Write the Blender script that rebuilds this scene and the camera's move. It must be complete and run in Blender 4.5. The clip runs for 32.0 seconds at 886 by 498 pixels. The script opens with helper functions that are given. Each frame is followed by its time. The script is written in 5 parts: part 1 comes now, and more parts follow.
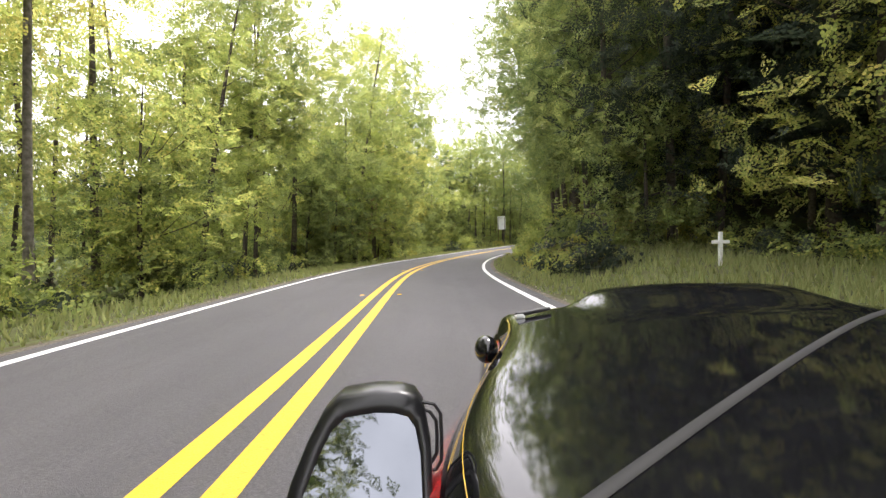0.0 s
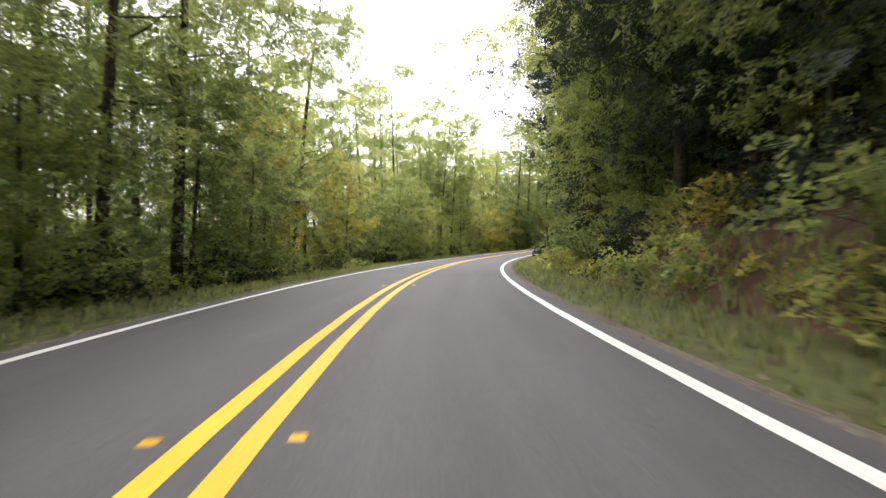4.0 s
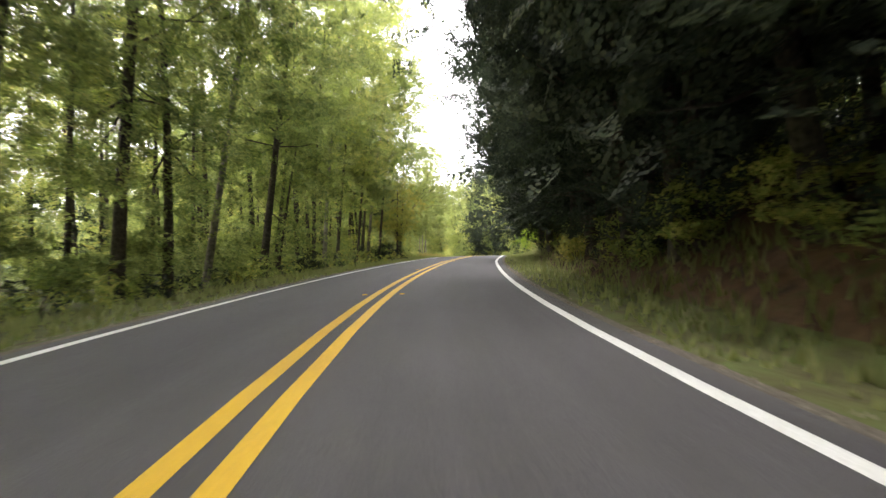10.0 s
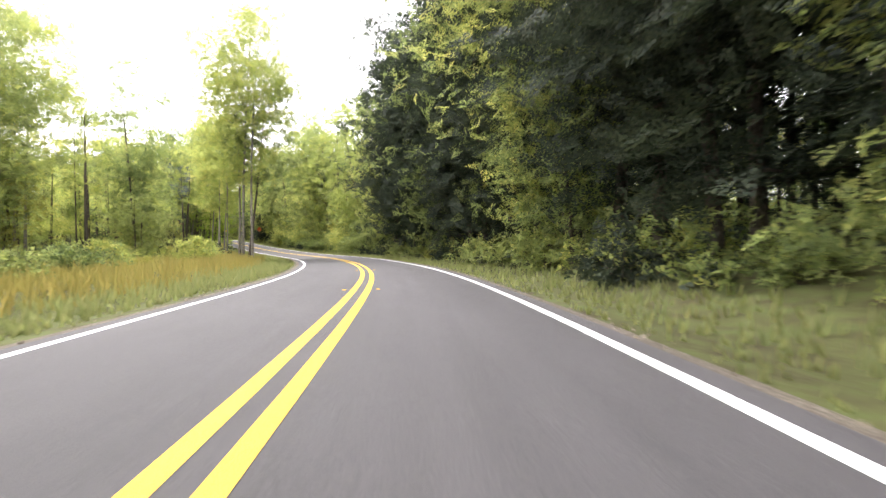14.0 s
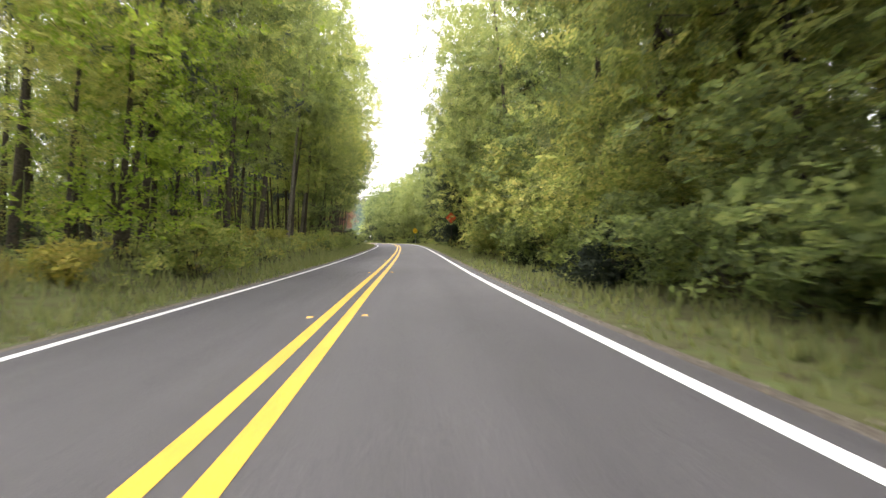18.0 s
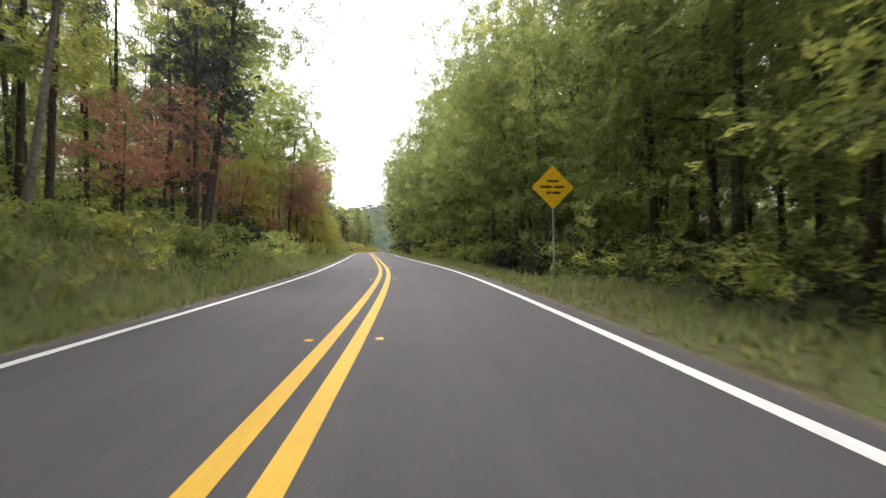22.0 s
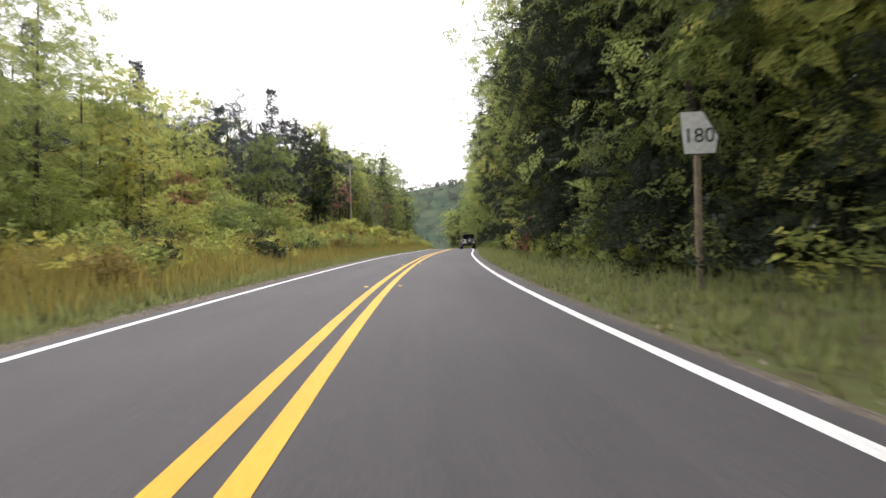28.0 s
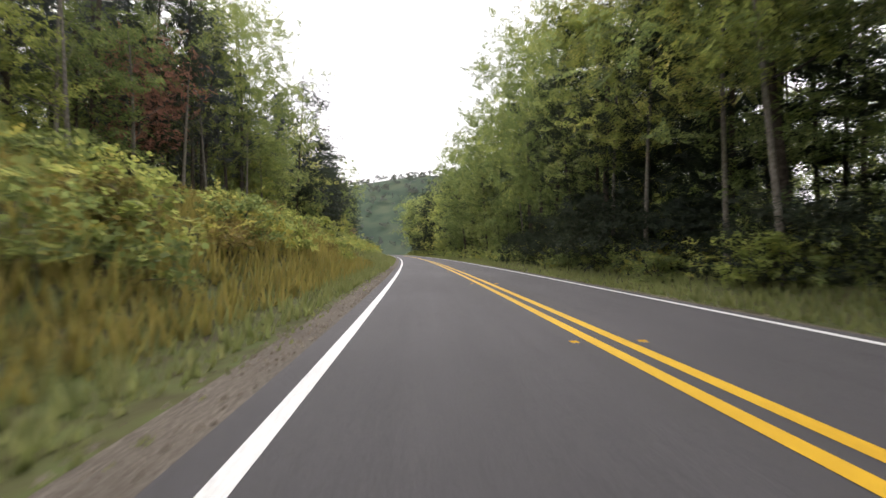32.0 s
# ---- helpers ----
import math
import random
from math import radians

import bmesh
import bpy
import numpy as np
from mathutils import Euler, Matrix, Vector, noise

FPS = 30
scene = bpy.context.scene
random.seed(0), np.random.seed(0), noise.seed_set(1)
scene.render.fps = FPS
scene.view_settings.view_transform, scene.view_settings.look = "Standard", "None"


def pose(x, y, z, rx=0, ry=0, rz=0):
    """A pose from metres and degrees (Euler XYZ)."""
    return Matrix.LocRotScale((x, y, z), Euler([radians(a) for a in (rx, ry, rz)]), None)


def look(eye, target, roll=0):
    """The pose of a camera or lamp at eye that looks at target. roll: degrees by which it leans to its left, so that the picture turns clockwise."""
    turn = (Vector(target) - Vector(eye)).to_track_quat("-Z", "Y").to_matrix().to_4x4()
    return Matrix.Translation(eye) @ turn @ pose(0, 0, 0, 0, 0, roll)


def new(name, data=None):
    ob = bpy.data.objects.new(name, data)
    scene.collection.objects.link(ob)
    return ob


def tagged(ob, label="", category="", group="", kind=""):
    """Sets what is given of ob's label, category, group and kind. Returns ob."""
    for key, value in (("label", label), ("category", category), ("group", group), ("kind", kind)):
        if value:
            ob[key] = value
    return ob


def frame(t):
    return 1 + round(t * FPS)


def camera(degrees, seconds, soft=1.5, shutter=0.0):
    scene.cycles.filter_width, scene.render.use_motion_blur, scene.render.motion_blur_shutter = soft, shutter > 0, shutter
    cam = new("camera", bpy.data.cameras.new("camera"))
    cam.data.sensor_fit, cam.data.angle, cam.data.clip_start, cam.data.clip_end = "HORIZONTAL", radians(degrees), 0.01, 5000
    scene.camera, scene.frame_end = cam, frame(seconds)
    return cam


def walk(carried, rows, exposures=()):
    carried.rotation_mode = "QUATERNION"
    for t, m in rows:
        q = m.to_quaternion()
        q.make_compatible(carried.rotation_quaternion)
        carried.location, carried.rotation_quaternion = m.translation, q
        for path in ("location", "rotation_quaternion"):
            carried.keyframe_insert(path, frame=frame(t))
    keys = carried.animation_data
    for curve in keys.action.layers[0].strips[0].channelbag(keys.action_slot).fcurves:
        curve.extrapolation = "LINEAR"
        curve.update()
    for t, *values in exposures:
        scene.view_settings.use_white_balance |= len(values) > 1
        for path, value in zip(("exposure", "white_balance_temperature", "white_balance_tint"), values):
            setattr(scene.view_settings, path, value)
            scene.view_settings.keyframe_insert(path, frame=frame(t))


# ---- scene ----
cam = camera(80.6, 32.0, soft=1.4, shutter=0.16)
PATH = [
    (0.0, (0.000, 0.000, 0.000), (0.559, 9.980, -0.282), -1.02),
    (0.5, (0.141, 12.181, -0.264), (0.995, 22.139, -0.598), -0.95),
    (1.0, (0.855, 24.333, -0.544), (2.328, 34.219, -0.866), -1.24),
    (1.5, (2.430, 36.373, -0.805), (4.658, 46.117, -1.112), -1.25),
    (2.0, (4.941, 48.146, -1.022), (7.984, 57.669, -1.271), -1.19),
    (2.5, (8.369, 59.433, -1.148), (12.168, 68.682, -1.303), -1.24),
    (3.0, (12.460, 70.116, -1.173), (16.817, 79.116, -1.248), -1.06),
    (3.5, (17.037, 80.297, -1.096), (21.901, 89.034, -1.052), -1.17),
    (4.0, (22.236, 90.175, -0.978), (27.663, 98.575, -0.964), -1.19),
    (4.5, (28.177, 99.812, -0.887), (34.180, 107.810, -0.899), -1.23),
    (5.0, (34.900, 109.130, -0.822), (41.484, 116.657, -0.857), -1.33),
    (5.5, (42.440, 118.042, -0.781), (49.601, 125.022, -0.837), -1.54),
    (6.0, (50.732, 126.385, -0.701), (58.425, 132.774, -0.651), -1.61),
    (6.5, (59.554, 133.944, -0.551), (67.753, 139.669, -0.460), -1.30),
    (7.0, (68.733, 140.592, -0.384), (77.323, 145.712, -0.288), -1.00),
    (7.5, (78.061, 146.568, -0.189), (86.870, 151.299, -0.035), -0.70),
    (8.0, (87.527, 152.148, 0.064), (96.478, 156.603, 0.274), -0.65),
    (8.5, (97.310, 157.527, 0.382), (106.394, 161.699, 0.645), -0.78),
    (9.0, (107.471, 162.660, 0.737), (116.710, 166.480, 0.997), -1.15),
    (9.5, (117.848, 167.343, 1.062), (127.272, 170.684, 1.250), -1.16),
    (10.0, (128.239, 171.314, 1.335), (137.860, 174.035, 1.492), -1.38),
    (10.5, (138.500, 174.444, 1.578), (148.293, 176.463, 1.723), -1.29),
    (11.0, (148.664, 176.786, 1.835), (158.562, 178.197, 2.034), -1.24),
    (11.5, (158.817, 178.623, 2.076), (168.755, 179.720, 2.193), -1.17),
    (12.0, (168.999, 180.248, 2.265), (178.954, 181.190, 2.357), -1.20),
    (12.5, (179.266, 181.743, 2.443), (189.230, 182.594, 2.545), -1.37),
    (13.0, (189.631, 183.234, 2.564), (199.589, 184.144, 2.545), -1.31),
    (13.5, (200.066, 184.880, 2.569), (210.003, 185.996, 2.435), -1.17),
    (14.0, (210.534, 186.823, 2.457), (220.426, 188.267, 2.205), -0.93),
    (14.5, (221.026, 189.190, 2.261), (230.844, 191.064, 1.962), -0.82),
    (15.0, (231.545, 192.107, 2.048), (241.252, 194.497, 1.778), -0.97),
    (15.5, (242.063, 195.675, 1.850), (251.608, 198.644, 1.596), -1.02),
    (16.0, (252.514, 199.981, 1.660), (261.837, 203.587, 1.411), -1.02),
    (16.5, (262.819, 205.112, 1.470), (271.847, 209.404, 1.215), -0.94),
    (17.0, (272.873, 211.072, 1.321), (281.595, 215.959, 1.141), -0.92),
    (17.5, (282.693, 217.643, 1.255), (291.207, 222.888, 1.142), -1.13),
    (18.0, (292.487, 224.622, 1.303), (300.899, 230.029, 1.307), -1.51),
    (18.5, (302.476, 231.910, 1.448), (310.867, 237.349, 1.481), -1.52),
    (19.0, (312.710, 239.386, 1.659), (321.096, 244.832, 1.759), -1.57),
    (19.5, (323.007, 246.985, 1.943), (331.343, 252.506, 2.090), -1.36),
    (20.0, (333.150, 254.627, 2.266), (341.443, 260.212, 2.435), -1.13),
    (20.5, (343.138, 262.231, 2.589), (351.403, 267.859, 2.754), -1.10),
    (21.0, (352.994, 269.852, 2.893), (361.207, 275.556, 3.047), -0.95),
    (21.5, (362.557, 277.443, 3.187), (370.662, 283.297, 3.353), -0.93),
    (22.0, (371.668, 285.041, 3.478), (379.609, 291.116, 3.652), -0.84),
    (22.5, (380.467, 292.805, 3.734), (388.235, 299.101, 3.852), -0.88),
    (23.0, (389.070, 300.842, 3.967), (396.654, 307.359, 4.102), -0.77),
    (23.5, (397.443, 309.099, 4.197), (404.873, 315.790, 4.308), -0.97),
    (24.0, (405.651, 317.454, 4.423), (413.032, 324.199, 4.549), -1.11),
    (24.5, (413.847, 325.814, 4.649), (421.244, 332.542, 4.755), -1.20),
    (25.0, (422.106, 334.191, 4.883), (429.525, 340.895, 5.006), -1.23),
    (25.5, (430.399, 342.572, 5.154), (437.806, 349.288, 5.314), -1.20),
    (26.0, (438.584, 350.931, 5.431), (445.949, 357.694, 5.570), -1.19),
    (26.5, (446.632, 359.228, 5.668), (453.976, 366.015, 5.771), -1.22),
    (27.0, (454.577, 367.444, 5.863), (461.921, 374.231, 5.936), -1.29),
    (27.5, (462.452, 375.565, 6.025), (469.818, 382.329, 6.070), -1.45),
    (28.0, (470.319, 383.583, 6.162), (477.747, 390.278, 6.177), -1.43),
    (28.5, (478.275, 391.516, 6.347), (485.767, 398.137, 6.488), -1.56),
    (29.0, (486.353, 399.472, 6.583), (493.866, 406.071, 6.720), -1.61),
    (29.5, (494.510, 407.479, 6.788), (502.032, 414.067, 6.884), -1.54),
    (30.0, (502.755, 415.466, 6.953), (510.381, 421.934, 7.017), -1.06),
    (30.5, (511.311, 423.319, 7.116), (519.164, 429.510, 7.205), -0.81),
    (31.0, (520.232, 430.943, 7.253), (528.256, 436.911, 7.263), -0.96),
    (31.5, (529.308, 438.468, 7.356), (537.352, 444.409, 7.392), -0.51),
    (32.0, (538.438, 446.114, 7.484), (546.412, 452.149, 7.541), -0.20),
]
walk(cam, [(t, look(e, g, r)) for t, e, g, r in PATH[:1] + [(1 / 30, *PATH[0][1:])] + PATH[1:]], exposures=[(0.0, 1.65), (1.0, 2.0), (2.0, 1.2), (3.0, 1.2), (6.0, 1.55), (7.0, 1.4), (8.0, 1.95), (9.0, 2.15), (10.0, 2.2), (11.0, 2.1), (12.0, 2.1), (13.0, 2.05), (14.5, 1.65), (17.0, 1.6), (18.0, 1.45), (19.0, 1.05), (20.0, 1.65), (21.0, 0.85), (22.0, 0.85), (23.0, 0.8), (24.0, 0.95), (25.0, 0.75), (28.0, 0.5), (30.0, 0.15), (31.0, 0.05), (32.0, 0.3)])

# ---- light: a bright overcast sky ----
world = bpy.data.worlds.new("sky")
scene.world = world
world.use_nodes = True
wt = world.node_tree
wt.nodes.clear()
w_out = wt.nodes.new("ShaderNodeOutputWorld")
w_bg = wt.nodes.new("ShaderNodeBackground")
w_sky = wt.nodes.new("ShaderNodeTexSky")
w_sky.sky_type = "NISHITA"
w_sky.sun_disc = False
w_sky.sun_elevation = radians(52)
w_sky.sun_rotation = radians(35)
w_sky.dust_density = 4.0
w_sky.air_density = 1.0
w_cloud = wt.nodes.new("ShaderNodeTexNoise")
w_cloud.inputs["Scale"].default_value = 2.2
w_cloud.inputs["Detail"].default_value = 6.0
w_ramp = wt.nodes.new("ShaderNodeValToRGB")
w_ramp.color_ramp.elements[0].position = 0.3
w_ramp.color_ramp.elements[0].color = (9.3, 9.0, 9.5, 1)
w_ramp.color_ramp.elements[1].position = 0.72
w_ramp.color_ramp.elements[1].color = (18.1, 17.3, 17.8, 1)
w_coord = wt.nodes.new("ShaderNodeTexCoord")
w_mix = wt.nodes.new("ShaderNodeMix")
w_mix.data_type = "RGBA"
w_mix.inputs[0].default_value = 0.86
wt.links.new(w_coord.outputs["Generated"], w_cloud.inputs["Vector"])
wt.links.new(w_cloud.outputs["Fac"], w_ramp.inputs["Fac"])
wt.links.new(w_sky.outputs["Color"], w_mix.inputs[6])
wt.links.new(w_ramp.outputs["Color"], w_mix.inputs[7])
wt.links.new(w_mix.outputs[2], w_bg.inputs["Color"])
w_bg.inputs["Strength"].default_value = 0.12
wt.links.new(w_bg.outputs["Background"], w_out.inputs["Surface"])
sun_data = bpy.data.lights.new("sun", "SUN")
sun_data.energy = 1.3
sun_data.angle = radians(14)
sun_data.color = (1.0, 0.955, 0.93)
sun = new("sun", sun_data)
sun.matrix_world = look((0, 0, 60), (-34, -48, -40))
scene.cycles.transparent_max_bounces = 20


# ---- materials ----
def material(name):
    m = bpy.data.materials.new(name)
    m.use_nodes = True
    nt = m.node_tree
    return m, nt, nt.nodes["Principled BSDF"]


def node(nt, kind, **values):
    n = nt.nodes.new(kind)
    for k, val in values.items():
        n.inputs[k].default_value = val
    return n


def ramp(nt, stops):
    r = nt.nodes.new("ShaderNodeValToRGB")
    while len(r.color_ramp.elements) < len(stops):
        r.color_ramp.elements.new(0.5)
    for el, (at, c) in zip(r.color_ramp.elements, stops):
        el.position = at
        el.color = (*c, 1)
    return r


def surface(name, stops, scale=4.0, detail=6.0, rough=0.8, bump=0.3, bump_scale=40.0, metal=0.0, coarse=0.4, coarse_amount=0.35, spec=0.5):
    """A surface with fine grain from a colour ramp, broad stains over it and fine relief."""
    m, nt, bsdf = material(name)
    co = nt.nodes.new("ShaderNodeTexCoord")
    n1 = node(nt, "ShaderNodeTexNoise", Scale=scale, Detail=detail)
    n2 = node(nt, "ShaderNodeTexNoise", Scale=coarse, Detail=3.0)
    n3 = node(nt, "ShaderNodeTexNoise", Scale=bump_scale, Detail=4.0)
    for n in (n1, n2, n3):
        nt.links.new(co.outputs["Object"], n.inputs["Vector"])
    r = ramp(nt, stops)
    nt.links.new(n1.outputs["Fac"], r.inputs["Fac"])
    mix = nt.nodes.new("ShaderNodeMix")
    mix.data_type = "RGBA"
    mix.blend_type = "OVERLAY"
    mix.inputs[0].default_value = coarse_amount
    nt.links.new(r.outputs["Color"], mix.inputs[6])
    nt.links.new(n2.outputs["Fac"], mix.inputs[7])
    nt.links.new(mix.outputs[2], bsdf.inputs["Base Color"])
    bp = node(nt, "ShaderNodeBump", Strength=bump, Distance=0.02)
    nt.links.new(n3.outputs["Fac"], bp.inputs["Height"])
    nt.links.new(bp.outputs["Normal"], bsdf.inputs["Normal"])
    bsdf.inputs["Roughness"].default_value = rough
    bsdf.inputs["Metallic"].default_value = metal
    bsdf.inputs["Specular IOR Level"].default_value = spec
    return m


def foliage(name, stops, glow=0.52, rough=0.65, cell=11.5, keep=0.5):
    """Leaves: each leaf its own shade and outline, each plant its own tint, light passing through."""
    m, nt, bsdf = material(name)
    geo = nt.nodes.new("ShaderNodeNewGeometry")
    info = nt.nodes.new("ShaderNodeObjectInfo")
    r = ramp(nt, stops)
    mixed = nt.nodes.new("ShaderNodeMath")
    mixed.operation = "MULTIPLY_ADD"
    mixed.inputs[1].default_value = 0.24
    tint = nt.nodes.new("ShaderNodeMath")
    tint.operation = "MULTIPLY_ADD"
    tint.inputs[1].default_value = 0.3
    nt.links.new(geo.outputs["Random Per Island"], mixed.inputs[0])
    nt.links.new(info.outputs["Random"], tint.inputs[0])
    nt.links.new(tint.outputs[0], mixed.inputs[2])
    nt.links.new(mixed.outputs[0], r.inputs["Fac"])
    nt.links.new(r.outputs["Color"], bsdf.inputs["Base Color"])
    bsdf.inputs["Roughness"].default_value = rough
    bsdf.inputs["Specular IOR Level"].default_value = 0.12
    tr = nt.nodes.new("ShaderNodeBsdfTranslucent")
    bright = nt.nodes.new("ShaderNodeMix")
    bright.data_type = "RGBA"
    bright.blend_type = "MULTIPLY"
    bright.inputs[0].default_value = 1.0
    bright.inputs[7].default_value = (2.45, 2.36, 1.95, 1)
    nt.links.new(r.outputs["Color"], bright.inputs[6])
    nt.links.new(bright.outputs[2], tr.inputs["Color"])
    mx = nt.nodes.new("ShaderNodeMixShader")
    mx.inputs[0].default_value = glow
    out = nt.nodes["Material Output"]
    nt.links.new(bsdf.outputs["BSDF"], mx.inputs[1])
    nt.links.new(tr.outputs["BSDF"], mx.inputs[2])
    nt.links.new(mx.outputs["Shader"], out.inputs["Surface"])
    if cell:
        co = nt.nodes.new("ShaderNodeTexCoord")
        vo = node(nt, "ShaderNodeTexVoronoi", Scale=cell)
        nt.links.new(co.outputs["Object"], vo.inputs["Vector"])
        less = nt.nodes.new("ShaderNodeMath")
        less.operation = "LESS_THAN"
        less.inputs[1].default_value = keep
        nt.links.new(vo.outputs["Distance"], less.inputs[0])
        hole = nt.nodes.new("ShaderNodeBsdfTransparent")
        cut = nt.nodes.new("ShaderNodeMixShader")
        nt.links.new(less.outputs[0], cut.inputs[0])
        nt.links.new(hole.outputs["BSDF"], cut.inputs[1])
        nt.links.new(mx.outputs["Shader"], cut.inputs[2])
        nt.links.new(cut.outputs["Shader"], out.inputs["Surface"])
        shade = nt.nodes.new("ShaderNodeSeparateColor")
        nt.links.new(vo.outputs["Color"], shade.inputs["Color"])
        part_of = nt.nodes.new("ShaderNodeMath")
        part_of.operation = "MULTIPLY"
        part_of.inputs[1].default_value = 0.46
        nt.links.new(shade.outputs[0], part_of.inputs[0])
        nt.links.new(part_of.outputs[0], tint.inputs[2])
    else:
        tint.inputs[2].default_value = 0.15
    return m


def plain(name, colour, rough=0.5, metal=0.0, coat=0.0):
    m, nt, bsdf = material(name)
    co = nt.nodes.new("ShaderNodeTexCoord")
    n1 = node(nt, "ShaderNodeTexNoise", Scale=9.0, Detail=5.0)
    nt.links.new(co.outputs["Object"], n1.inputs["Vector"])
    lo = tuple(c * 0.86 for c in colour)
    hi = tuple(min(1.0, c * 1.1) for c in colour)
    r = ramp(nt, [(0.35, lo), (0.65, hi)])
    nt.links.new(n1.outputs["Fac"], r.inputs["Fac"])
    nt.links.new(r.outputs["Color"], bsdf.inputs["Base Color"])
    bsdf.inputs["Roughness"].default_value = rough
    bsdf.inputs["Metallic"].default_value = metal
    bsdf.inputs["Coat Weight"].default_value = coat
    bsdf.inputs["Coat Roughness"].default_value = 0.03
    return m


M_ASPHALT = surface("asphalt", [(0.3, (0.044, 0.0412, 0.0447)), (0.55, (0.0665, 0.062, 0.067)), (0.8, (0.108, 0.101, 0.108))], scale=55, rough=0.75, bump=0.5, bump_scale=130, coarse=0.12, coarse_amount=0.3)


def lane_wear(m, amount=0.22):
    """Streaks along the lanes, darker between the wheel tracks, over the stone grain."""
    nt = m.node_tree
    bsdf = nt.nodes["Principled BSDF"]
    link = bsdf.inputs["Base Color"].links[0]
    grain = link.from_socket
    uv = nt.nodes.new("ShaderNodeUVMap")
    uv.uv_map = "lane"
    stretch = nt.nodes.new("ShaderNodeMapping")
    stretch.inputs["Scale"].default_value = (1.6, 0.035, 1.0)
    streak = node(nt, "ShaderNodeTexNoise", Scale=1.0, Detail=5.0, Roughness=0.65)
    patch = nt.nodes.new("ShaderNodeMapping")
    patch.inputs["Scale"].default_value = (0.5, 0.16, 1.0)
    blotch = node(nt, "ShaderNodeTexNoise", Scale=1.0, Detail=7.0, Roughness=0.7)
    nt.links.new(uv.outputs["UV"], stretch.inputs["Vector"])
    nt.links.new(stretch.outputs["Vector"], streak.inputs["Vector"])
    nt.links.new(uv.outputs["UV"], patch.inputs["Vector"])
    nt.links.new(patch.outputs["Vector"], blotch.inputs["Vector"])
    both = nt.nodes.new("ShaderNodeMath")
    both.operation = "ADD"
    nt.links.new(streak.outputs["Fac"], both.inputs[0])
    nt.links.new(blotch.outputs["Fac"], both.inputs[1])
    span = nt.nodes.new("ShaderNodeMapRange")
    span.inputs["From Min"].default_value = 0.7
    span.inputs["From Max"].default_value = 1.3
    span.inputs["To Min"].default_value = 1.0 - amount
    span.inputs["To Max"].default_value = 1.0 + amount
    nt.links.new(both.outputs[0], span.inputs["Value"])
    mul = nt.nodes.new("ShaderNodeMix")
    mul.data_type = "RGBA"
    mul.blend_type = "MULTIPLY"
    mul.inputs[0].default_value = 1.0
    nt.links.new(grain, mul.inputs[6])
    nt.links.new(span.outputs["Result"], mul.inputs[7])
    nt.links.new(mul.outputs[2], bsdf.inputs["Base Color"])


lane_wear(M_ASPHALT)
M_YELLOW = surface("yellow_road_paint", [(0.25, (0.52, 0.30, 0.008)), (0.6, (0.70, 0.42, 0.012))], scale=30, rough=0.6, bump=0.3, bump_scale=140, coarse=0.7, coarse_amount=0.2)
M_WHITE_LINE = surface("white_road_paint", [(0.25, (0.55, 0.55, 0.54)), (0.6, (0.8, 0.8, 0.79))], scale=30, rough=0.6, bump=0.3, bump_scale=140, coarse=0.7, coarse_amount=0.2)
lane_wear(M_YELLOW, 0.16)
lane_wear(M_WHITE_LINE, 0.16)
M_GROUND = surface("forest_floor", [(0.25, (0.055, 0.042, 0.024)), (0.5, (0.085, 0.09, 0.034)), (0.75, (0.09, 0.118, 0.036))], scale=2.2, rough=0.95, bump=0.8, bump_scale=9, coarse=0.15, coarse_amount=0.5, spec=0.2)
M_EARTH = surface("red_brown_earth", [(0.25, (0.028, 0.021, 0.015)), (0.42, (0.072, 0.044, 0.027)), (0.55, (0.115, 0.070, 0.042)), (0.68, (0.062, 0.072, 0.026))], scale=1.7, rough=0.95, bump=1.0, bump_scale=7, coarse=0.3, coarse_amount=0.5, spec=0.15)
M_GRAVEL = surface("gravel_shoulder", [(0.3, (0.070, 0.058, 0.046)), (0.5, (0.125, 0.106, 0.086)), (0.72, (0.23, 0.205, 0.175))], scale=24, rough=0.95, bump=0.9, bump_scale=45, coarse=0.5, coarse_amount=0.4, spec=0.2)
M_BARK = surface("brown_bark", [(0.3, (0.042, 0.035, 0.028)), (0.6, (0.098, 0.082, 0.066)), (0.8, (0.155, 0.135, 0.11))], scale=9, rough=0.95, bump=0.9, bump_scale=16, coarse=0.8, coarse_amount=0.4, spec=0.2)
M_BARK_PALE = surface("pale_bark", [(0.3, (0.12, 0.105, 0.085)), (0.6, (0.23, 0.21, 0.18)), (0.8, (0.32, 0.30, 0.27))], scale=7, rough=0.95, bump=0.7, bump_scale=14, coarse=0.8, coarse_amount=0.4, spec=0.2)
M_LEAF = foliage("green_leaves", [(0.0, (0.056, 0.074, 0.035)), (0.45, (0.116, 0.151, 0.060)), (0.8, (0.203, 0.224, 0.085)), (1.0, (0.280, 0.263, 0.111))])
M_LEAF_LIGHT = foliage("light_green_leaves", [(0.0, (0.098, 0.130, 0.046)), (0.5, (0.203, 0.238, 0.076)), (1.0, (0.411, 0.365, 0.135))], glow=0.5)
# dark evergreen green taken near black, with the overhang's shade in the colour
M_LEAF_SHADED = foliage("shaded_dark_green_leaves", [(0.0, (0.014, 0.019, 0.018)), (0.5, (0.032, 0.044, 0.030)), (1.0, (0.073, 0.083, 0.050))], glow=0.2)
M_LEAF_YELLOW = foliage("yellowing_leaves", [(0.0, (0.115, 0.132, 0.036)), (0.5, (0.208, 0.205, 0.058)), (1.0, (0.335, 0.272, 0.086))])
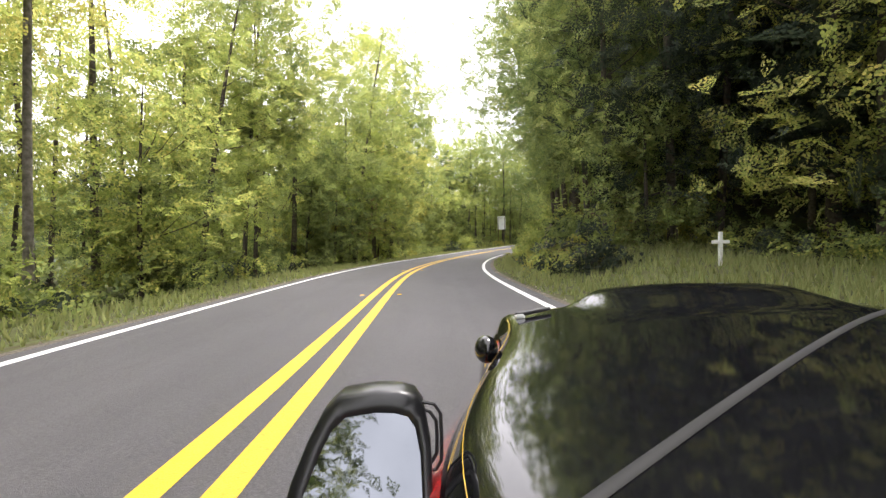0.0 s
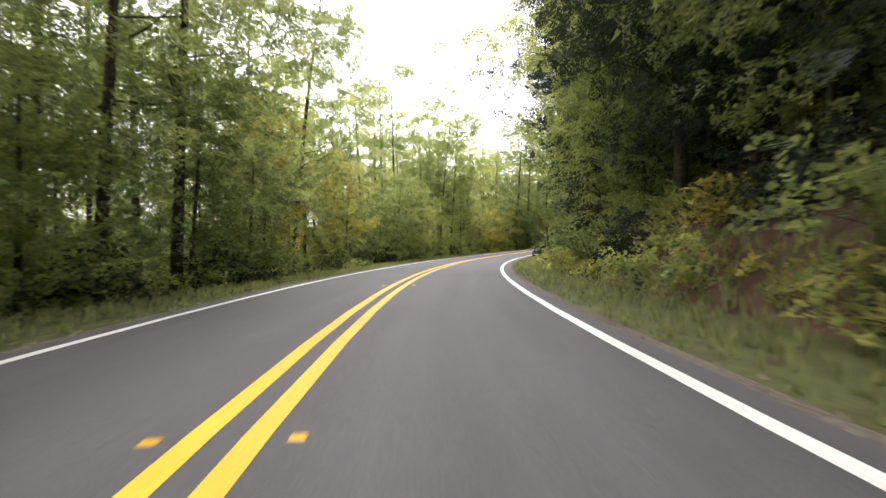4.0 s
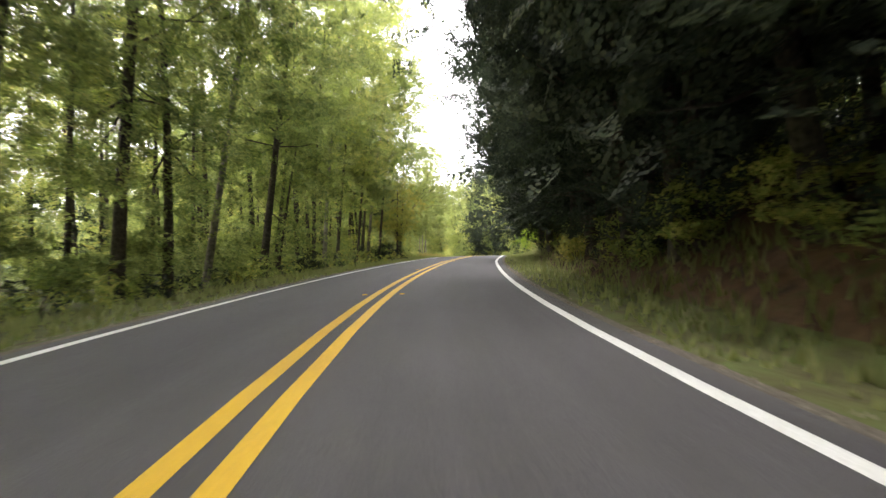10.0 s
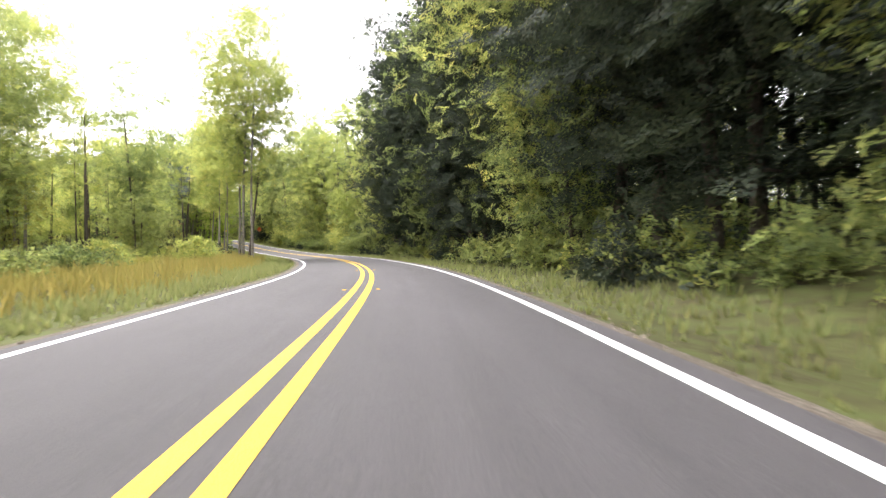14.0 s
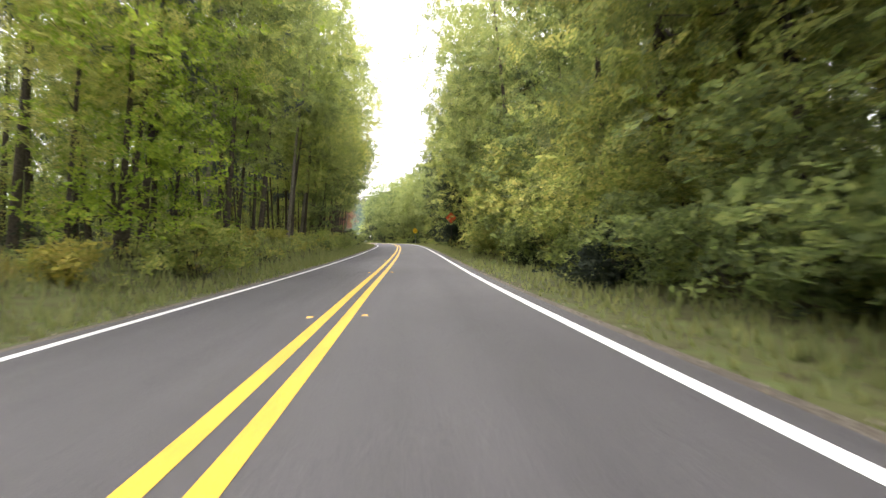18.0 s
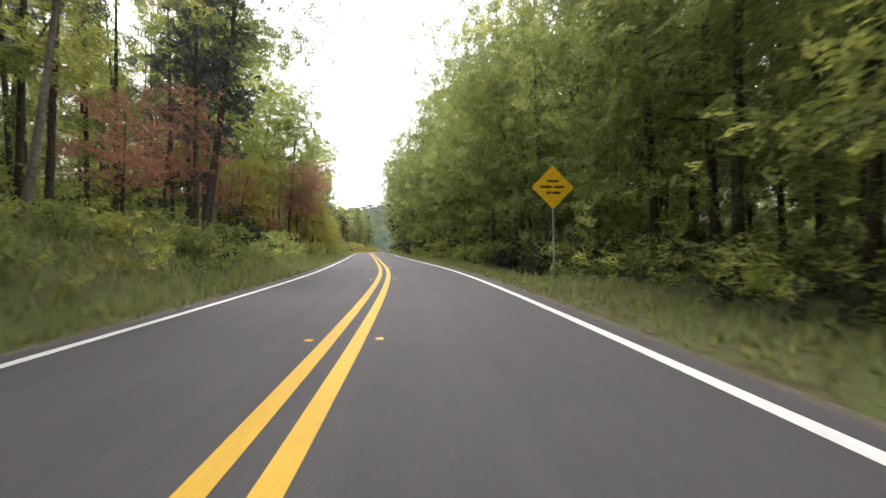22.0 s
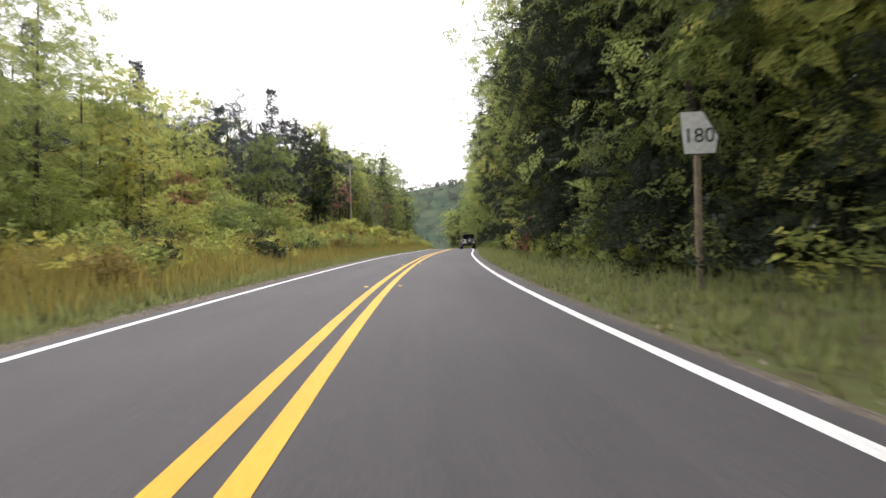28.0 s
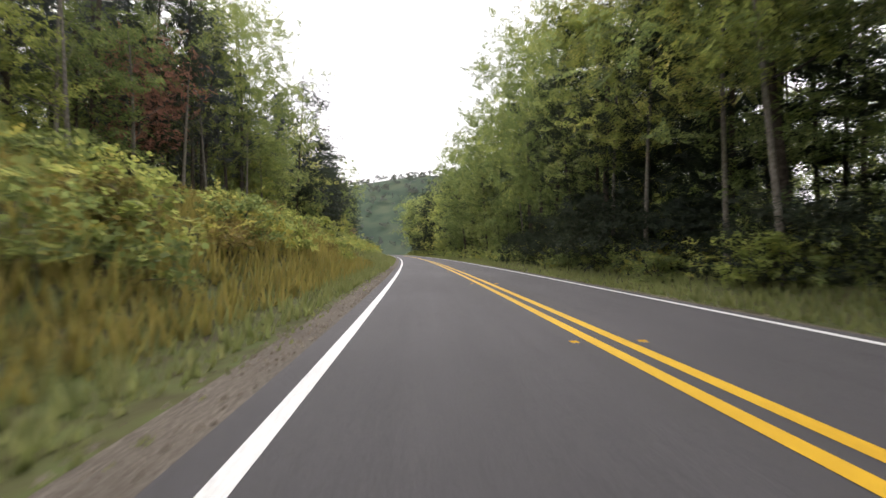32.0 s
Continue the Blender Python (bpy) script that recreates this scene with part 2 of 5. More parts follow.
M_LEAF_RUST = foliage("rusty_leaves", [(0.0, (0.115, 0.073, 0.057)), (0.5, (0.246, 0.121, 0.100)), (1.0, (0.358, 0.194, 0.163))], glow=0.4)
M_LEAF_LIME = foliage("lime_green_leaves", [(0.0, (0.070, 0.115, 0.020)), (0.5, (0.155, 0.225, 0.034)), (0.85, (0.25, 0.30, 0.05)), (1.0, (0.36, 0.30, 0.075))], glow=0.45)
M_LEAF_DRY = foliage("drying_weed_leaves", [(0.0, (0.080, 0.084, 0.030)), (0.5, (0.158, 0.136, 0.050)), (1.0, (0.270, 0.190, 0.085))], glow=0.35)
M_NEEDLE = foliage("pine_needles", [(0.0, (0.030, 0.043, 0.053)), (0.5, (0.064, 0.078, 0.082)), (1.0, (0.119, 0.116, 0.123))], glow=0.2, cell=14, keep=0.55)
M_GRASS = foliage("verge_grass", [(0.0, (0.089, 0.115, 0.052)), (0.4, (0.166, 0.193, 0.085)), (0.75, (0.250, 0.235, 0.125)), (1.0, (0.377, 0.292, 0.243))], glow=0.4, cell=0)
M_MEADOW = foliage("meadow_grass", [(0.0, (0.104, 0.118, 0.040)), (0.4, (0.205, 0.186, 0.062)), (0.75, (0.295, 0.228, 0.088)), (1.0, (0.37, 0.24, 0.115))], glow=0.35, cell=0)
M_CANOPY = foliage("canopy_leaves", [(0.0, (0.056, 0.074, 0.035)), (0.45, (0.116, 0.151, 0.060)), (0.8, (0.203, 0.224, 0.085)), (1.0, (0.280, 0.263, 0.111))], cell=9.0, keep=0.5)
M_CANOPY_LIGHT = foliage("light_canopy_leaves", [(0.0, (0.098, 0.130, 0.046)), (0.5, (0.203, 0.238, 0.076)), (1.0, (0.411, 0.365, 0.135))], glow=0.5, cell=9.0, keep=0.5)
# canopy leaves for evergreens and for the woods' inner shade, darkened in colour
M_CANOPY_SHADED = foliage("shaded_dark_canopy_leaves", [(0.0, (0.017, 0.026, 0.021)), (0.5, (0.041, 0.057, 0.034)), (1.0, (0.095, 0.100, 0.060))], glow=0.25, cell=9.0, keep=0.52)
# leaves of the far hills, greyed and blued: distance haze put into the colour
M_HAZE_LEAF = foliage("haze_tinted_hill_leaves", [(0.0, (0.036, 0.046, 0.050)), (0.5, (0.071, 0.081, 0.075)), (1.0, (0.119, 0.113, 0.105))], glow=0.3, cell=0.9, keep=0.62)
M_WOOD_POST = surface("weathered_wood", [(0.3, (0.16, 0.12, 0.08)), (0.7, (0.32, 0.26, 0.19))], scale=8, rough=0.9, bump=0.6, bump_scale=30)
M_POLE = surface("grey_utility_pole_wood", [(0.3, (0.22, 0.195, 0.165)), (0.7, (0.40, 0.37, 0.325))], scale=6, rough=0.9, bump=0.5, bump_scale=24)
M_STEEL = surface("galvanised_steel", [(0.3, (0.32, 0.33, 0.34)), (0.7, (0.5, 0.51, 0.52))], scale=12, rough=0.45, bump=0.1, metal=0.8)
M_SIGN_WHITE = plain("white_sign_sheet", (0.78, 0.79, 0.78), 0.4)
M_SIGN_BACK = plain("bare_aluminium_sheet", (0.74, 0.75, 0.76), 0.5, 0.1)
M_SIGN_YELLOW = plain("yellow_sign_sheet", (0.9, 0.55, 0.015), 0.4)
M_SIGN_ORANGE = plain("orange_roll_up_fabric", (0.9, 0.125, 0.035), 0.6)
M_BLACK_INK = plain("black_sign_ink", (0.02, 0.02, 0.02), 0.5)
M_WHITE_WOOD = surface("white_painted_wood", [(0.3, (0.66, 0.66, 0.64)), (0.7, (0.82, 0.82, 0.80))], scale=8, rough=0.6, bump=0.2)
M_ROCK = surface("pale_rock", [(0.3, (0.14, 0.11, 0.08)), (0.55, (0.28, 0.24, 0.19)), (0.8, (0.42, 0.38, 0.32))], scale=3, rough=0.9, bump=1.0, bump_scale=7)
M_REFLECTOR = plain("amber_plastic", (0.75, 0.42, 0.03), 0.25)


# ---- mesh helpers ----
def mesh_from(name, verts, faces, mats, slots=None, smooth=False):
    me = bpy.data.meshes.new(name)
    me.from_pydata(verts, [], faces)
    for m in mats:
        me.materials.append(m)
    if slots is not None:
        me.polygons.foreach_set("material_index", np.asarray(slots, dtype=np.int32))
    if smooth:
        me.polygons.foreach_set("use_smooth", np.ones(len(me.polygons), dtype=bool))
    me.update()
    return me


def part(name, bm, mat, parent, label="", smooth=False):
    """Link a bmesh as one mesh object under a thing or under a part."""
    me = bpy.data.meshes.new(name)
    if smooth:
        for f in bm.faces:
            f.smooth = True
    bm.to_mesh(me)
    bm.free()
    me.materials.append(mat)
    ob = new(name, me)
    ob.parent = parent
    if label:
        ob["label"] = label
    return ob


def box(sx, sy, sz, at=(0, 0, 0), bevel=0.0, turn=None):
    bm = bmesh.new()
    bmesh.ops.create_cube(bm, size=1.0)
    bmesh.ops.scale(bm, vec=(sx, sy, sz), verts=bm.verts)
    if bevel:
        bmesh.ops.bevel(bm, geom=list(bm.edges), offset=bevel, segments=2, affect="EDGES")
    if turn is not None:
        bmesh.ops.transform(bm, matrix=turn, verts=bm.verts)
    bmesh.ops.translate(bm, vec=at, verts=bm.verts)
    return bm


def tube(points, radii, sides=8, cap=True):
    """A bmesh tube along points with a radius at each."""
    bm = bmesh.new()
    rings = []
    pts = [Vector(q) for q in points]
    for i, (q, r) in enumerate(zip(pts, radii)):
        way = (pts[min(i + 1, len(pts) - 1)] - pts[max(i - 1, 0)]).normalized()
        side = way.orthogonal().normalized() if abs(way.z) < 0.9 else Vector((1, 0, 0))
        side = (side - way * side.dot(way)).normalized()
        up = way.cross(side)
        rings.append([bm.verts.new(q + (side * math.cos(a) + up * math.sin(a)) * r) for a in [2 * math.pi * k / sides for k in range(sides)]])
    for a, b in zip(rings, rings[1:]):
        for k in range(sides):
            bm.faces.new((a[k], a[(k + 1) % sides], b[(k + 1) % sides], b[k]))
    if cap:
        bm.faces.new(rings[0][::-1])
        bm.faces.new(rings[-1])
    return bm


def prism(outline, depth):
    """A flat outline (x, z) given thickness along y, centred."""
    bm = bmesh.new()
    a = [bm.verts.new((x, -depth / 2, z)) for x, z in outline]
    b = [bm.verts.new((x, depth / 2, z)) for x, z in outline]
    n = len(outline)
    bm.faces.new(a)
    bm.faces.new(b[::-1])
    for k in range(n):
        bm.faces.new((a[(k + 1) % n], a[k], b[k], b[(k + 1) % n]))
    bmesh.ops.recalc_face_normals(bm, faces=bm.faces)
    return bm


def add_bm(bm, other):
    me = bpy.data.meshes.new("tmp")
    other.to_mesh(me)
    other.free()
    bm.from_mesh(me)
    bpy.data.meshes.remove(me)
    return bm


def thing(name, m, label, category, group="", kind=""):
    ob = new(name)
    ob.empty_display_size = 0.2
    ob.matrix_world = m
    return tagged(ob, label, category, group, kind)


# ---- the road's centre line, every 26.36 m, and its frame ----
CENTRE = [
    (-1.2, 0.0, -1.15), (0.1, 26.3, -1.73), (5.1, 52.1, -2.22),
    (14.2, 76.9, -2.28), (26.8, 99.9, -2.04), (43.2, 120.6, -1.92),
    (62.9, 137.9, -1.63), (85.2, 152.1, -1.13), (108.5, 164.3, -0.36),
    (132.9, 174.1, 0.31), (158.6, 180.1, 0.92), (184.7, 184.0, 1.37),
    (210.7, 188.0, 1.30), (236.2, 194.6, 0.80), (260.4, 205.1, 0.36),
    (282.7, 219.1, 0.11), (304.0, 234.6, 0.34), (325.3, 250.2, 0.89),
    (346.3, 266.0, 1.56), (367.0, 282.3, 2.20), (386.9, 299.7, 2.77),
    (405.5, 318.3, 3.28), (423.9, 337.2, 3.81), (442.3, 356.1, 4.41),
    (460.6, 375.1, 4.85), (479.2, 393.7, 5.24), (499.1, 411.1, 5.72),
    (519.7, 427.5, 6.08), (540.0, 444.3, 6.33),
]
STEP = 26.3576
LENGTH = STEP * (len(CENTRE) - 1)
HALF = 3.4        # centre to the middle of an edge line
PAVED = 3.78      # centre to the edge of the asphalt
S_MIN, S_MAX = -70.0, LENGTH + 240.0
ctrl = np.array(CENTRE)


def spline(s):
    """Centre point and heading at arc length s, as arrays; run on at both ends with a gentle bend."""
    s = np.atleast_1d(np.asarray(s, float))
    q = np.clip(s / STEP, 0, len(ctrl) - 1.0001)
    i = q.astype(int)
    f = (q - i)[:, None]
    g = lambda k: ctrl[np.clip(i + k, 0, len(ctrl) - 1)]
    p0, p1, p2, p3 = g(-1), g(0), g(1), g(2)
    p0 = np.where((i == 0)[:, None], 2 * p1 - p2, p0)
    p3 = np.where((i == len(ctrl) - 2)[:, None], 2 * p2 - p1, p3)
    p = 0.5 * (2 * p1 + (p2 - p0) * f + (2 * p0 - 5 * p1 + 4 * p2 - p3) * f**2 + (3 * p1 - p0 - 3 * p2 + p3) * f**3)
    d = 0.5 * ((p2 - p0) + 2 * (2 * p0 - 5 * p1 + 4 * p2 - p3) * f + 3 * (3 * p1 - p0 - 3 * p2 + p3) * f**2)
    head = np.arctan2(d[:, 1], d[:, 0])
    # past the ends the road bends on with constant radius
    for past, bend in ((np.minimum(s, 0.0), BEND_BEFORE), (np.maximum(s - LENGTH, 0.0), BEND_AFTER)):
        far = past != 0
        if far.any():
            a0 = head[far]
            dist = past[far]
            a1 = a0 + bend * dist
            mid = a0 + bend * dist / 2
            p[far, 0] += np.cos(mid) * dist
            p[far, 1] += np.sin(mid) * dist
            p[far, 2] += 0.0
            head[far] = a1
    return p, head


BEND_BEFORE, BEND_AFTER = -0.001, 0.0006


def table(s, rows):
    r = np.array(rows, float)
    return np.interp(s, r[:, 0], r[:, 1])


def smooth(x):
    x = np.clip(x, 0, 1)
    return x * x * (3 - 2 * x)


# bank heights beside the road: s, metres
LEFT_BANK = [(-70, -0.4), (40, -0.5), (270, -0.5), (300, 0.0), (400, 0.1), (440, 1.4), (500, 1.6), (530, 2.0), (555, 1.8), (575, 1.3), (620, 0.6), (660, 0.5), (690, 1.3), (720, 2.2), (760, 2.4), (980, 1.5)]
RIGHT_BANK = [(-70, 0.0), (8, 0.3), (18, 0.45), (25, 1.2), (40, 3.2), (70, 2.2), (100, 2.0), (160, 2.0), (230, 2.4), (280, 1.8), (315, 0.9), (345, 0.2), (470, 0.0), (640, 0.1), (670, 0.8), (700, 0.4), (980, 0.2)]
RIGHT_SLOPE = [(-70, 0.0), (16, 0.02), (24, 0.2), (40, 0.4), (280, 0.4), (340, 0.1), (470, 0.02), (980, 0.05)]
LEFT_SLOPE = [(-70, -0.03), (280, -0.03), (400, 0.0), (450, 0.06), (680, 0.05), (720, 0.2), (980, 0.2)]


def rise(s, u):
    """Height of the ground over the road's centre at arc length s, u metres to its right."""
    s, u = np.asarray(s, float), np.asarray(u, float)
    a = np.abs(u) - PAVED
    right = u > 0
    bank = np.where(right, table(s, RIGHT_BANK), table(s, LEFT_BANK))
    slope = np.where(right, table(s, RIGHT_SLOPE), table(s, LEFT_SLOPE))
    h = -0.03 - 0.14 * smooth(a / 1.6) + (bank + 0.14) * smooth((a - 1.6) / 4.2) + slope * np.clip(a - 5.0, 0, 40)
    bumps = 0.16 * np.sin(s * 0.31 + u * 0.5) * np.sin(u * 0.43 + s * 0.07) * smooth((a - 1.0) / 5.0)
    return np.where(a < 0, -0.06 + 0 * a, h + bumps)


def place(s, u, lift=0.0):
    """World point on the ground at (s, u)."""
    p, head = spline(s)
    u = np.atleast_1d(np.asarray(u, float))
    out = p.copy()
    out[:, 0] += np.sin(head) * u
    out[:, 1] -= np.cos(head) * u
    out[:, 2] += rise(np.atleast_1d(s), u) + lift
    return out


def stand(s, u, turn=0.0, lift=0.0, scale=1.0, lean=0.0):
    """Pose of a thing standing at (s, u), its y axis along the road."""
    q = place(s, u)[0]
    head = float(spline(s)[1][0])
    return Matrix.LocRotScale((q[0], q[1], q[2] + lift), Euler((lean, lean * 0.4, head - math.pi / 2 + radians(turn))), Vector((scale, scale, scale)))


# ---- ground, road, lines ----
def strip(name, s_from, s_to, ds, us, lifts, mat, label, category):
    ss = np.arange(s_from, s_to + ds * 0.5, ds)
    p, head = spline(ss)
    verts = []
    for k, u in enumerate(us):
        col = p.copy()
        col[:, 0] += np.sin(head) * u
        col[:, 1] -= np.cos(head) * u
        col[:, 2] += lifts[k]
        verts.append(col)
    v = np.stack(verts, 1).reshape(-1, 3)
    n = len(us)
    faces = [(i * n + k, i * n + k + 1, (i + 1) * n + k + 1, (i + 1) * n + k) for i in range(len(ss) - 1) for k in range(n - 1)]
    me = mesh_from(name, v.tolist(), faces, [mat], smooth=True)
    # across and along the road in metres, for wear that follows the lanes
    uv = me.uv_layers.new(name="lane")
    loops = np.empty(len(me.loops), dtype=np.int32)
    me.loops.foreach_get("vertex_index", loops)
    flat = np.stack([np.tile(np.array(us), len(ss)), np.repeat(ss, n)], 1)[loops]
    uv.data.foreach_set("uv", flat.astype(np.float32).ravel())
    return tagged(new(name, me), label, category, kind="structure")


def hill_height(x, y, d):
    ahead = 78 * np.exp(-((x - 1010) ** 2 + (y - 800) ** 2) / 260.0**2)
    return ahead * smooth((d - 60) / 220) + smooth((d - 130) / 700) * (62 + 38 * np.sin(x / 260.0 + 0.6) * np.sin(y / 310.0 + 1.1) + 14 * np.sin(x / 95.0) * np.cos(y / 80.0))


def build_ground():
    ss = np.arange(S_MIN, S_MAX + 1, 3.0)
    us = np.array([-96, -77, -60, -45, -34, -26, -20, -16, -13, -11, -9.5, -8, -7, -6, -5.2, -4.6, -4.1, -PAVED + 0.05, 0.0, PAVED - 0.05, 4.1, 4.6, 5.2, 6, 7, 8, 9.5, 11, 13, 16, 20, 26, 34, 45, 60, 77, 96])
    p, head = spline(ss)
    cols = []
    for u in us:
        c = p.copy()
        c[:, 0] += np.sin(head) * u
        c[:, 1] -= np.cos(head) * u
        c[:, 2] += rise(ss, np.full_like(ss, u))
        if abs(u) > 90:
            c[:, 2] = -7.5  # the slope runs down under the wide country
        cols.append(c)
    v = np.stack(cols, 1).reshape(-1, 3)
    n = len(us)
    faces, slots = [], []
    for i in range(len(ss) - 1):
        for k in range(n - 1):
            faces.append((i * n + k, (i + 1) * n + k, (i + 1) * n + k + 1, i * n + k + 1)[::-1])
            bank = us[k] >= 5.9 and us[k + 1] <= 14 and 22 < ss[i] < 288
            slots.append(2 if bank else 0)
    # wide country out to the horizon, with low hills
    base = len(v)
    gx = np.linspace(-2200, 2800, 84)
    gy = np.linspace(-2200, 2800, 84)
    X, Y = np.meshgrid(gx, gy, indexing="ij")
    d = np.min(np.hypot(X[..., None] - p[::6, 0], Y[..., None] - p[::6, 1]), axis=-1)
    hill = hill_height(X, Y, d)
    Z = -6.0 + hill
    w = np.stack([X, Y, Z], -1).reshape(-1, 3)
    m = len(gy)
    for i in range(len(gx) - 1):
        for j in range(m - 1):
            faces.append((base + i * m + j, base + (i + 1) * m + j, base + (i + 1) * m + j + 1, base + i * m + j + 1))
            slots.append(1)
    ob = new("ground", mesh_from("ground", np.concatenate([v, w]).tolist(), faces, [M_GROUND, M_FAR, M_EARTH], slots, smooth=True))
    tagged(ob, "leaf-littered forest floor and grassy roadside soil", "ground", kind="structure")


# hill ground in a muted blue-green that includes the haze of distance
M_FAR = surface("haze_tinted_wooded_hills", [(0.3, (0.032, 0.05, 0.036)), (0.5, (0.055, 0.078, 0.05)), (0.75, (0.085, 0.10, 0.062))], scale=0.05, rough=1.0, bump=1.0, bump_scale=0.08, coarse=0.01, coarse_amount=0.3, spec=0.1)
build_ground()
strip("road", S_MIN, S_MAX, 3.0, [-PAVED, -2.0, 0, 2.0, PAVED], [-0.03, 0.0, 0.012, 0.0, -0.03], M_ASPHALT, "dark grey asphalt two-lane road surface", "road")
for side in (-1, 1):
    strip("centre_line", S_MIN, S_MAX, 3.0, [side * 0.18 - 0.085, side * 0.18 + 0.085], [0.015, 0.015], M_YELLOW, "solid yellow painted centre line on asphalt", "road line")
for side in (-1, 1):
    strip("edge_line", S_MIN, S_MAX, 3.0, [side * HALF - 0.08, side * HALF + 0.08], [-0.018, -0.018], M_WHITE_LINE, "solid white painted edge line on asphalt", "road line")
    for s0, s1, wide in (((S_MIN, 650, 0.32), (650, S_MAX, 0.62)) if side < 0 else ((S_MIN, S_MAX, 0.26),)):
        strip("gravel_shoulder", s0, s1, 3.0, [side * (PAVED - 0.02), side * (PAVED + wide * 0.6), side * (PAVED + wide)][::side], [-0.035, -0.036, -0.05 - 0.05 * wide][::side], M_GRAVEL, "strip of brown gravel along the asphalt edge", "shoulder")


# ---- trees ----
rng = np.random.default_rng(7)


def leaf_cards(centres, size, flat=0.55, droop=0.25, bend=0.35):
    """Folded diamond leaves, two triangles each, at the given centres."""
    n = len(centres)
    ang = rng.uniform(0, 2 * np.pi, n)
    tilt = rng.normal(0, flat, n) - droop
    ax = np.stack([np.cos(ang) * np.cos(tilt), np.sin(ang) * np.cos(tilt), np.sin(tilt)], 1)
    roll = rng.normal(0, 0.7, n)
    side = np.stack([-np.sin(ang), np.cos(ang), np.zeros(n)], 1)
    up = np.cross(ax, side)
    side = side * np.cos(roll)[:, None] + up * np.sin(roll)[:, None]
    up = np.cross(ax, side)
    ln = (size * rng.uniform(0.7, 1.35, n))[:, None]
    wd = ln * rng.uniform(0.5, 0.85, n)[:, None]
    s1, s2 = (rng.uniform(-0.3, 0.3, (2, n, 1)))
    a = centres - ax * ln * 0.5 + side * wd * s1
    b = centres + side * wd * 0.6 + up * wd * bend * 0.5 + ax * ln * s2
    c = centres + ax * ln * 0.5 - side * wd * s1
    d = centres - side * wd * 0.6 + up * wd * bend * 0.5 - ax * ln * s2
    a, c = a - up * wd * 0.12, c - up * wd * 0.12
    v = np.stack([a, b, c, d], 1).reshape(-1, 3)
    k = np.arange(n)[:, None] * 4
    f = np.concatenate([k + [0, 1, 2], k + [0, 2, 3]], 1).reshape(-1, 3)
    return v, f


def crown_points(n, base, top, radius, sprays, low_wide=0.4, hollow=0.35):
    """Leaf centres gathered in flat sprays round an uneven crown."""
    zc = base + (top - base) * rng.beta(1.5, 1.5, sprays)
    rel = (zc - base) / (top - base)
    prof = np.clip(np.sin(np.pi * (0.14 + 0.78 * rel)), 0.12, 1) ** 0.6 * (1 - (1 - low_wide) * 0.5 * (rel < 0.3))
    ang = rng.uniform(0, 2 * np.pi, sprays)
    rad = radius * prof * np.sqrt(rng.uniform(hollow ** 2, 1.0, sprays)) * rng.uniform(0.75, 1.15, sprays)
    cen = np.stack([np.cos(ang) * rad, np.sin(ang) * rad, zc - 0.12 * rad], 1)
    who = rng.integers(0, sprays, n)
    size = radius * rng.uniform(0.16, 0.34, sprays)[who]
    off = np.clip(rng.normal(0, 1, (n, 3)), -1.7, 1.7) * np.stack([size, size, size * 0.36], 1)
    off[:, 2] -= 0.1 * np.hypot(off[:, 0], off[:, 1])
    return cen[who] + off, cen


def trunk_mesh(name, height, r0, limbs, lean, mat, first=0.3):
    """A tapered, slightly wavering trunk with limbs that reach for the sprays."""
    bm = bmesh.new()
    bow = rng.normal(0, lean, 2)
    line = []
    for k in range(7):
        f = k / 6
        line.append((bow[0] * height * f * f + 0.05 * math.sin(3 * f + bow[0] * 9), bow[1] * height * f * f, -0.3 + f * (height + 0.3)))
    radii = [r0 * 1.35, r0, r0 * 0.86, r0 * 0.7, r0 * 0.52, r0 * 0.32, r0 * 0.08]
    add_bm(bm, tube(line, radii, 7, cap=False))
    order = sorted(limbs, key=lambda q: q[2])
    for q in order:
        z0 = max(first * height, q[2] - 0.25 * np.hypot(q[0], q[1]) - 0.8)
        f = min(0.97, (z0 + 0.3) / (height + 0.3))
        start = Vector((bow[0] * height * f * f, bow[1] * height * f * f, z0))
        end = Vector(q)
        mid = start.lerp(end, 0.5) + Vector((0, 0, -0.06 * (end - start).length))
        rr = max(0.018, r0 * (1 - f) * 0.42)
        add_bm(bm, tube([start, mid, end], [rr, rr * 0.62, rr * 0.15], 4, cap=False))
    me = bpy.data.meshes.new(name)
    for fc in bm.faces:
        fc.smooth = True
    bm.to_mesh(me)
    bm.free()
    me.materials.append(mat)
    return me


def tree_kind(label, mat, bark, height, base, radius, leaves, leaf, sprays=40, r0=0.16, lean=0.02, nlimb=14, hollow=0.35, first=0.3, flat=0.55):
    pts, cen = crown_points(leaves, base, height, radius, sprays, hollow=hollow)
    v, f = leaf_cards(pts, leaf, flat=flat)
    crown = mesh_from("crown", v.tolist(), f.tolist(), [mat])
    pick = cen[rng.choice(len(cen), min(nlimb, len(cen)), replace=False)] if nlimb else []
    trunk = trunk_mesh("trunk", height * 0.94, r0, [tuple(q) for q in pick], lean, bark, first)
    return dict(label=label, crown=crown, trunk=trunk)


